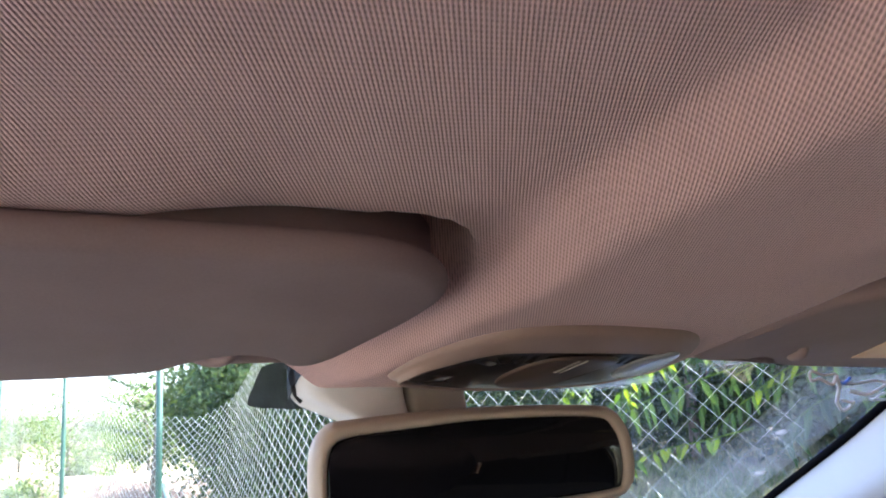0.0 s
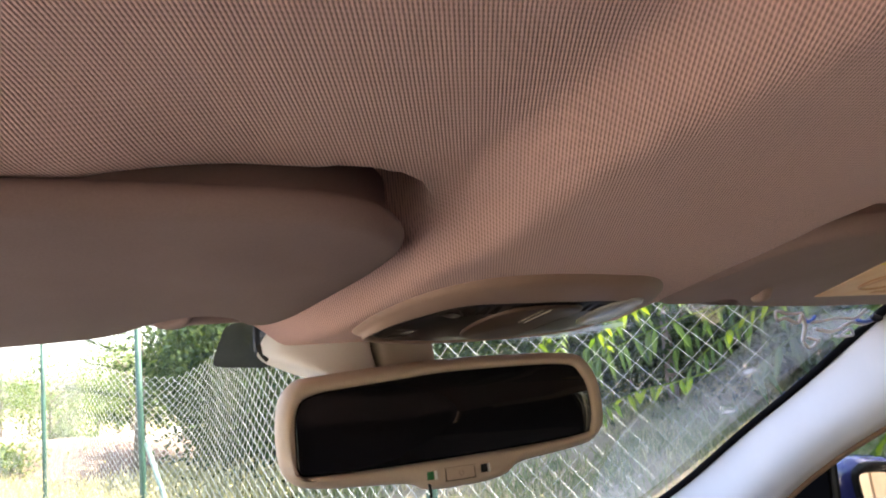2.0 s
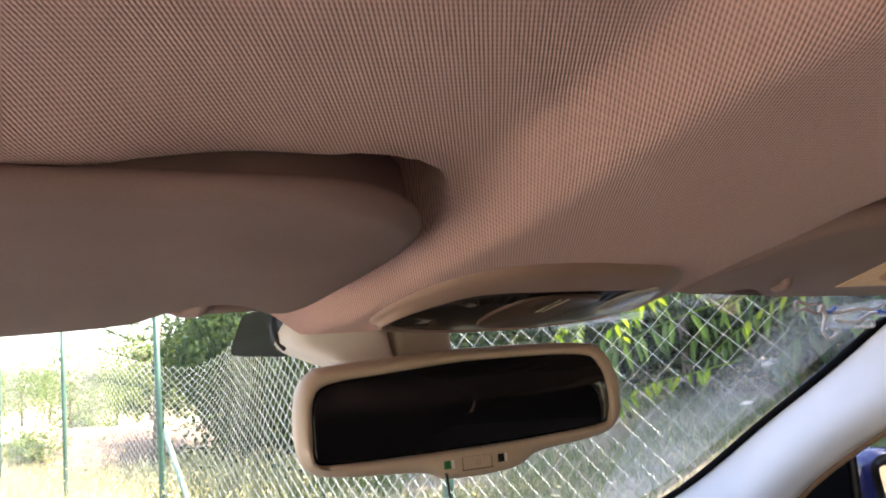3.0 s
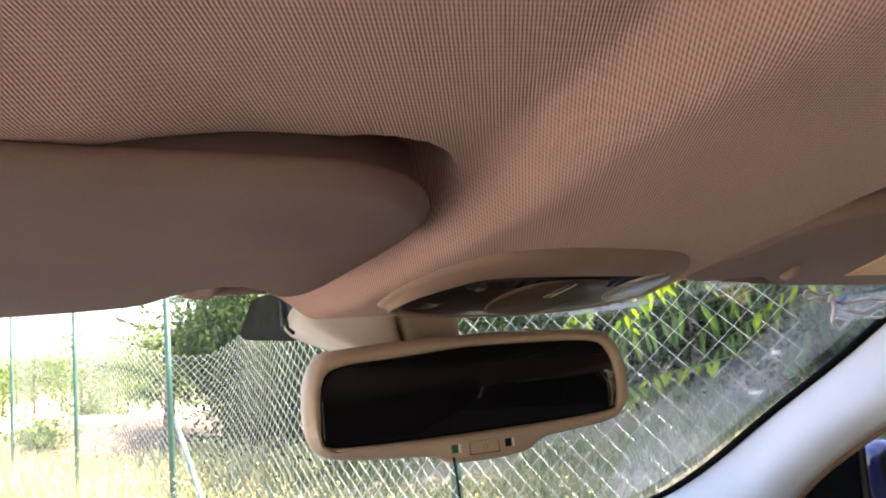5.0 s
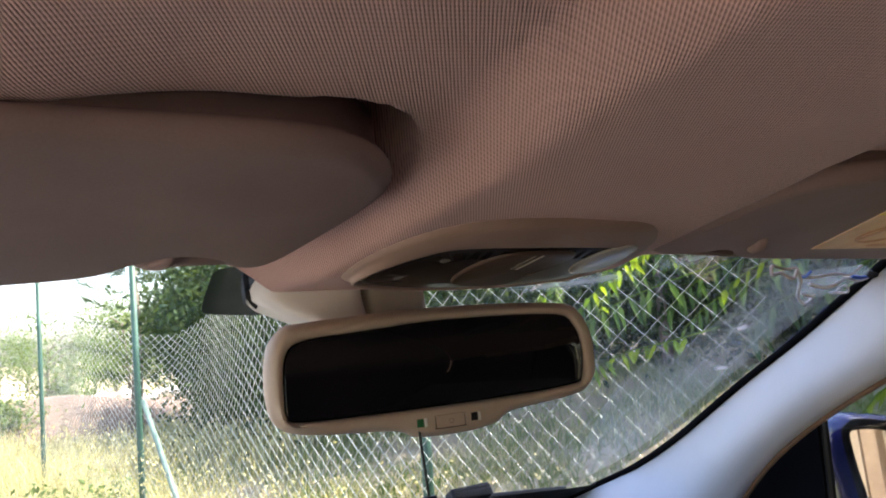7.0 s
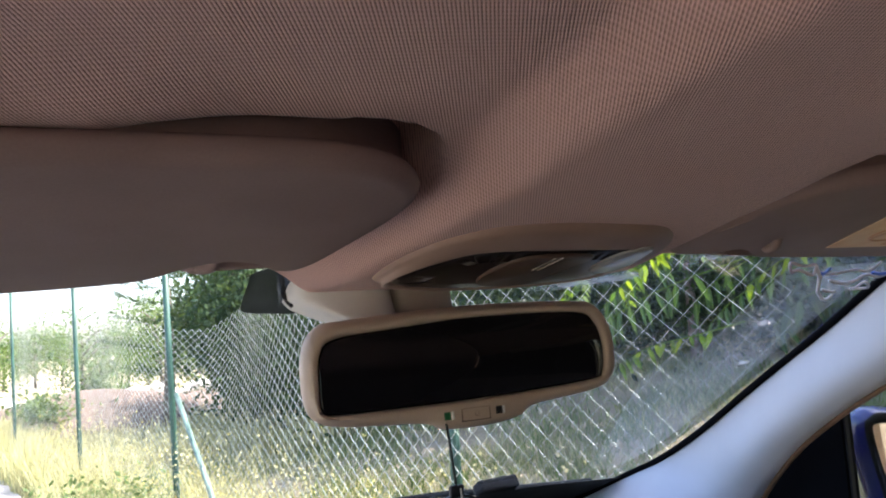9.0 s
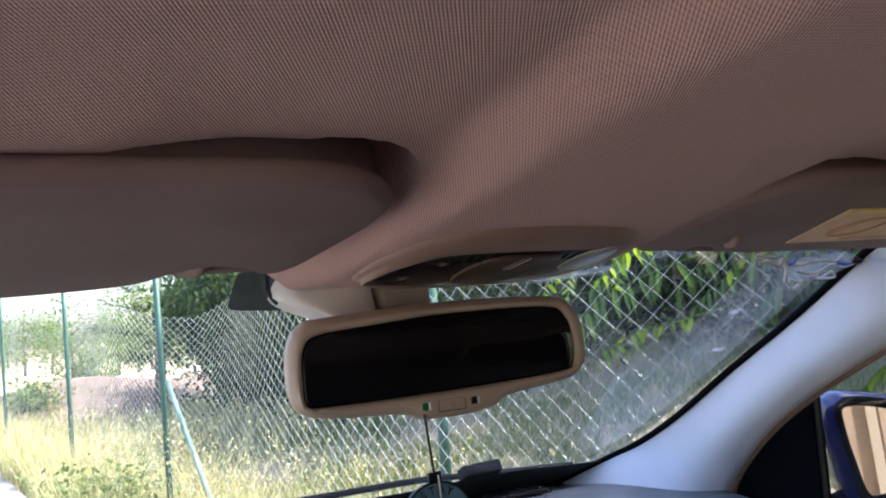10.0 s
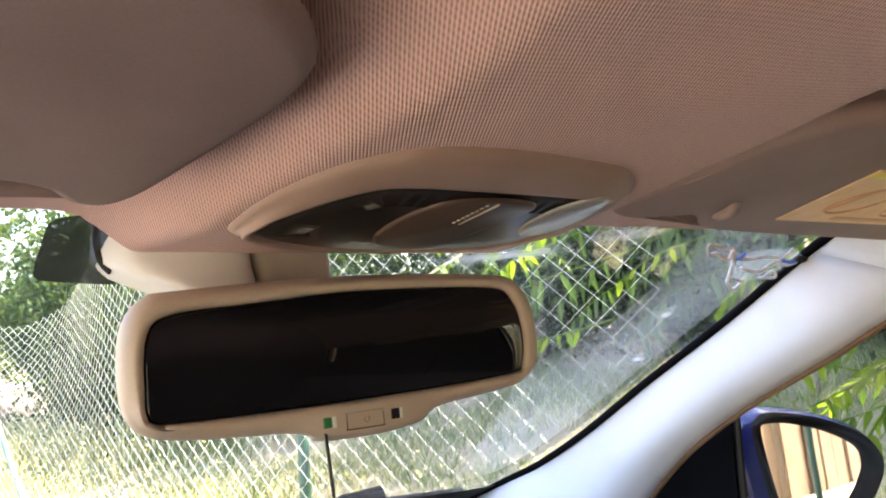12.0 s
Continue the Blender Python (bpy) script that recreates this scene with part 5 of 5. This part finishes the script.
def build_pine():
    p = thing("pine_tree", "dark spiky pine branch tops behind the fence", "tree", at=(1.6, 12.0, 0))
    tube("trunk", [(0, 0, -0.1), (0.05, 0, 1.5), (0.0, 0, 3.6)], 0.10, BARK, p, taper=0.3)
    rg = np.random.default_rng(77)
    verts, faces = [], []
    for k in range(46):
        zb = rg.uniform(1.0, 3.4)
        a = rg.uniform(0, 6.28)
        reach = 1.5 * (1.1 - zb / 4.2) * rg.uniform(0.6, 1)
        for q in range(70):
            s = rg.uniform(0.15, 1)
            b = np.array((math.cos(a) * reach * s, math.sin(a) * reach * s, zb + 0.25 * s * s - 0.1 * s))
            dv = rg.normal(size=3) * 0.6 + (math.cos(a), math.sin(a), 0.35)
            dv /= np.linalg.norm(dv)
            wv = np.cross(dv, rg.normal(size=3))
            wv *= 0.006 / np.linalg.norm(wv)
            i0 = len(verts)
            verts += [b - wv, b + wv, b + dv * 0.2]
            faces.append((i0, i0 + 1, i0 + 2))
    make("needles", verts, faces, HEDGE, p, "long dark green needles", smooth=False)


build_pine()


def build_rubble():
    """A low heap of pale rubble and spoil on the open ground."""
    rg = np.random.default_rng(91)
    heap_v, heap_f = [], []
    n, m = 40, 12
    for j in range(m + 1):
        for i in range(n + 1):
            u, v = i / n, j / m
            hx, hy = -3.5 + 9 * u, 13.5 + 4.5 * v
            bump = math.sin(math.pi * u) ** 0.5 * math.sin(math.pi * v)
            heap_v.append((hx, hy, 0.80 * bump * (0.8 + 0.35 * math.sin(u * 9) * math.cos(v * 5 + u * 4)) - 0.03))
    for j in range(m):
        for i in range(n):
            a = j * (n + 1) + i
            heap_f.append((a, a + 1, a + n + 2, a + n + 1))
    SOIL = textured("dark_soil", (0.085, 0.062, 0.05), (0.19, 0.14, 0.105), 0.95, 0.8, 14, 0.7, distance=0.03)
    tagged(make("earth_heap", heap_v, heap_f, SOIL), "long low heap of brown earth", "earth heap", kind="stuff")
    bm = bmesh.new()
    for k in range(170):
        x, y = rg.uniform(-3.5, 5.5), rg.uniform(17, 23)
        s = rg.uniform(0.05, 0.22)
        res = bmesh.ops.create_icosphere(bm, subdivisions=1, radius=s)
        for v in res["verts"]:
            v.co = Vector((v.co.x * rg.uniform(0.7, 1.4), v.co.y * rg.uniform(0.7, 1.3), v.co.z * rg.uniform(0.4, 0.9))) + Vector((x, y, 0.5 * math.exp(-((y - 19.5) / 1.8) ** 2)))
    ob = part("rubble", bm, STONE, smooth=False)
    tagged(ob, "heap of pale broken stones on open ground", "rubble", kind="stuff")


build_rubble()


# ---- long-leaved branches hanging at the fence ----
def leaflet_mesh():
    prof = [(0.0, 0.0), (0.08, 0.55), (0.28, 1.0), (0.55, 0.8), (0.8, 0.42), (1.0, 0.0)]
    verts, faces = [], []
    for t, w in prof:
        verts += [(-0.5 * w * 0.32, t, 0.03 * w), (0, t, -0.02 * (t - 0.5) ** 2), (0.5 * w * 0.32, t, 0.03 * w)]
    for k in range(len(prof) - 1):
        a = 3 * k
        faces += [(a, a + 1, a + 4, a + 3), (a + 1, a + 2, a + 5, a + 4)]
    return np.array(verts), faces


LEAFLET_V, LEAFLET_F = leaflet_mesh()


def frond_mesh(seed, pairs=7, length=0.42, leaf=0.10):
    """A compound leaf: a thin stalk with long leaflets in pairs, hanging."""
    rg = np.random.default_rng(seed)
    verts, faces = [], []

    def put(v, f):
        b = len(verts)
        verts.extend(v.tolist())
        faces.extend([tuple(b + i for i in q) for q in f])

    def stalk(s):
        return np.array((0.02 * math.sin(s * 3 + seed), length * s, -0.16 * s * s * length / 0.42))

    for k in range(pairs):
        s = 0.2 + 0.8 * k / pairs
        for sgn in (-1, 1):
            size = leaf * (1 - 0.35 * abs(s - 0.55)) * rg.uniform(0.85, 1.12)
            yaw = sgn * radians(62 - 22 * s + rg.uniform(-9, 9))
            m = Matrix.Rotation(-yaw, 3, "Z") @ Matrix.Rotation(radians(-38 + rg.uniform(-22, 14)), 3, "X") @ Matrix.Rotation(rg.uniform(-0.5, 0.5), 3, "Y")
            put((np.array(m) @ (LEAFLET_V * size).T).T + stalk(s), LEAFLET_F)
    m = Matrix.Rotation(radians(-35), 3, "X")
    put((np.array(m) @ (LEAFLET_V * leaf).T).T + stalk(1.0), LEAFLET_F)
    for k in range(8):
        a, b = stalk(k / 8), stalk((k + 1) / 8)
        w = np.array((0.0016, 0, 0))
        put(np.array([a - w, a + w, b + w, b - w]), [(0, 1, 2, 3)])
        w = np.array((0, 0, 0.0016))
        put(np.array([a - w, a + w, b + w, b - w]), [(0, 1, 2, 3)])
    me = bpy.data.meshes.new("frond")
    me.from_pydata(verts, [], faces)
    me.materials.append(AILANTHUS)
    return me


FRONDS = [frond_mesh(s, 7 + s % 3, 0.36 + 0.05 * (s % 3), 0.060 + 0.006 * (s % 4)) for s in range(5)]


def build_branch(points, fronds, seed, label):
    rg = np.random.default_rng(seed)
    root = np.array(points[0], float)
    b = thing("leafy_branch", label, "tree branch", "branches at the fence", at=tuple(root))
    line = curve_through([np.array(p) - root for p in points], 6)
    tube("twig", line, 0.010, BARK, b, "thin brown twig", sides=6, taper=0.35)
    for k in range(fronds):
        s = 0.18 + 0.82 * (k + 0.5) / fronds
        p = line[int(s * (len(line) - 1))]
        ob = new("compound_leaf", FRONDS[int(rg.integers(0, 5))])
        ob.parent = b
        ob.matrix_local = Matrix.LocRotScale(Vector(p), Euler((radians(rg.uniform(-42, 4)), radians(rg.uniform(-35, 35)), rg.uniform(0, 6.28))), Vector((1, 1, 1)) * rg.uniform(0.75, 1.1))
    return b


LAB = "hanging branch with long bright green compound leaves"
BRANCHES = [
    ([(2.9, 0.9, 2.5), (2.2, 0.6, 2.0), (1.22, 0.30, 1.45)], 11),
    ([(2.7, 2.6, 2.5), (2.0, 2.3, 2.1), (1.35, 2.0, 1.78)], 8),
    ([(3.0, 0.3, 2.2), (2.2, 0.2, 1.75), (1.35, 0.02, 1.30)], 10),
    ([(3.0, -0.3, 2.0), (2.3, -0.3, 1.7), (1.55, -0.32, 1.3)], 9),
    ([(3.3, 2.7, 2.0), (2.4, 2.4, 1.75), (1.5, 2.0, 1.45)], 10),
    ([(2.8, 1.2, 1.9), (2.1, 0.9, 1.55), (1.45, 0.55, 1.12)], 10),
    ([(3.2, 0.7, 1.6), (2.5, 0.5, 1.4), (1.8, 0.2, 1.1)], 9),
    ([(2.6, 0.1, 1.7), (1.95, 0.1, 1.45), (1.3, 0.12, 1.12)], 11),
    ([(2.7, -0.2, 1.5), (2.1, -0.15, 1.3), (1.45, -0.1, 1.05)], 11),
    ([(2.5, 0.5, 1.5), (1.9, 0.45, 1.3), (1.4, 0.35, 1.02)], 10),
    ([(2.6, -0.5, 1.9), (2.0, -0.4, 1.6), (1.4, -0.25, 1.3)], 11),
]
for k, (pp, nf) in enumerate(BRANCHES):
    build_branch(pp, nf, 300 + k, LAB)

LEAFLET = bpy.data.meshes.new("leaflet")
LEAFLET.from_pydata((LEAFLET_V * (0.95, 1, 1)).tolist(), [], LEAFLET_F)
LEAFLET.materials.append(leaf_material("sunlit_leaflet", (0.022, 0.058, 0.015), (0.105, 0.17, 0.022), 0.55, glow=(2.9, 2.5, 0.6), single=True))
# narrower leaflet in a darker copy of the leaf, shade put into its green
SHADED_LEAFLET = bpy.data.meshes.new("leaflet")
SHADED_LEAFLET.from_pydata((LEAFLET_V * (0.62, 1, 1)).tolist(), [], LEAFLET_F)
SHADED_LEAFLET.materials.append(leaf_material("shaded_leaflet", (0.020, 0.050, 0.022), (0.055, 0.105, 0.035), 0.28, glow=(1.6, 1.6, 0.6), single=True))


# single sprays at the netting: some behind it, coloured darker for shade, three before it in the sun
def build_spray(stalk, leaflets, leaf, seed, label, droop=84, blade=LEAFLET):
    """A long leaf stalk with leaflets that hang from it, most of them below."""
    rg = np.random.default_rng(seed)
    root = np.array(stalk[0], float)
    sp = thing("leafy_branch", label, "tree branch", "sprays before the netting", at=tuple(root))
    line = curve_through([np.array(p) - root for p in stalk], 10)
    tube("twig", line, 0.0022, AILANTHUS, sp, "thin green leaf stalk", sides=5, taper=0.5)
    for k in range(leaflets):
        s = 0.22 + 0.78 * (k + 0.5) / leaflets
        p = line[int(s * (len(line) - 1))]
        ob = new("leaflet", blade)
        ob.parent = sp
        swing = Euler((radians(-droop + rg.uniform(-16, 22)), radians(rg.uniform(-24, 24)), radians(-38 + rg.uniform(-45, 45))))
        ob.matrix_local = Matrix.LocRotScale(Vector(p), swing, Vector((1, 1, 1)) * leaf * rg.uniform(0.8, 1.15))
    return sp


SHADED = "compound leaf with long drooping leaflets, green darkened for shade, behind the netting"
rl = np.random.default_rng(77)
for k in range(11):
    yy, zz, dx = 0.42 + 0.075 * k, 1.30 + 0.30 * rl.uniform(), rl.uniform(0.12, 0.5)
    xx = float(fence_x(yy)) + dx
    build_spray([(xx + 0.14, yy - 0.20, zz + 0.12), (xx, yy - 0.04, zz + 0.06), (xx - 0.06, yy + 0.10, zz), (xx - 0.09, yy + 0.19, zz - 0.07)], 14, rl.uniform(0.060, 0.085), 620 + k, SHADED, blade=SHADED_LEAFLET)
SPRAY = "sunlit bright green compound leaf hanging before the netting"
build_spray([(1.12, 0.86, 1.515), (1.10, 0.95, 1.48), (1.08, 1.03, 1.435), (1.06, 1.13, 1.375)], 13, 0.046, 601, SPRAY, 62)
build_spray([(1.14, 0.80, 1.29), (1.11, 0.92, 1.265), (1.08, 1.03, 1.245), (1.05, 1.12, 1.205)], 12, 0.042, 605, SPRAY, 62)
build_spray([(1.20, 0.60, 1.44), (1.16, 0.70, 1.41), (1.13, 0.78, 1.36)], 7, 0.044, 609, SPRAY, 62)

NEAR = "sunlit yellow-green compound leaf beside the car door"
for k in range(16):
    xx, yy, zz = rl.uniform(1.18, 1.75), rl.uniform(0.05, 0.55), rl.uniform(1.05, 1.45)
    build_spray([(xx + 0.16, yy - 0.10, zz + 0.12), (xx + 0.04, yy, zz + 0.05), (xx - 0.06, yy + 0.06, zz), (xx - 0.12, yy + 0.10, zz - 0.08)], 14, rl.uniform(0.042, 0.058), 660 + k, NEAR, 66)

# pale wall behind the car, seen in the outside mirror
tagged(rounded_box("wall_yard", (10.0, 0.25, 2.6), (4.2, -9.5, 1.3), STUCCO, bevel=0.02, turn=Matrix.Rotation(radians(-40), 3, "Z")), "pale sunlit yard wall behind the car", "wall", kind="structure")
PLANK_WOOD = textured("weathered_plank", (0.16, 0.105, 0.07), (0.36, 0.25, 0.17), 0.85, 1.2, 40, 0.4, distance=0.004)
plank_fence = thing("plank_fence", "weathered brown upright plank fence along the yard", "fence", at=(4.2, -9.5, 0))
rp = np.random.default_rng(15)
for k in range(34):
    u = -3.9 + 0.235 * k
    high = 1.75 + 0.12 * rp.uniform()
    turn = Matrix.Rotation(radians(-40 + rp.uniform(-2, 2)), 3, "Z")
    rounded_box("plank", (0.21, 0.03, high), turn @ Vector((u, 0.22 + 0.02 * rp.uniform(), high / 2)), PLANK_WOOD, plank_fence, bevel=0.004, segments=1, turn=turn)
for k, (tx, ty) in enumerate(((1.2, -10.5), (3.0, -12.5), (0.2, -11.8), (4.6, -14.0))):
    build_tree("tree", tx, ty, 2.2, 1.0, 2500, 0.10, FAR_LEAF, 400 + 3 * k, "low light green tree before the yard wall", lowest=0.1, group="yard trees")
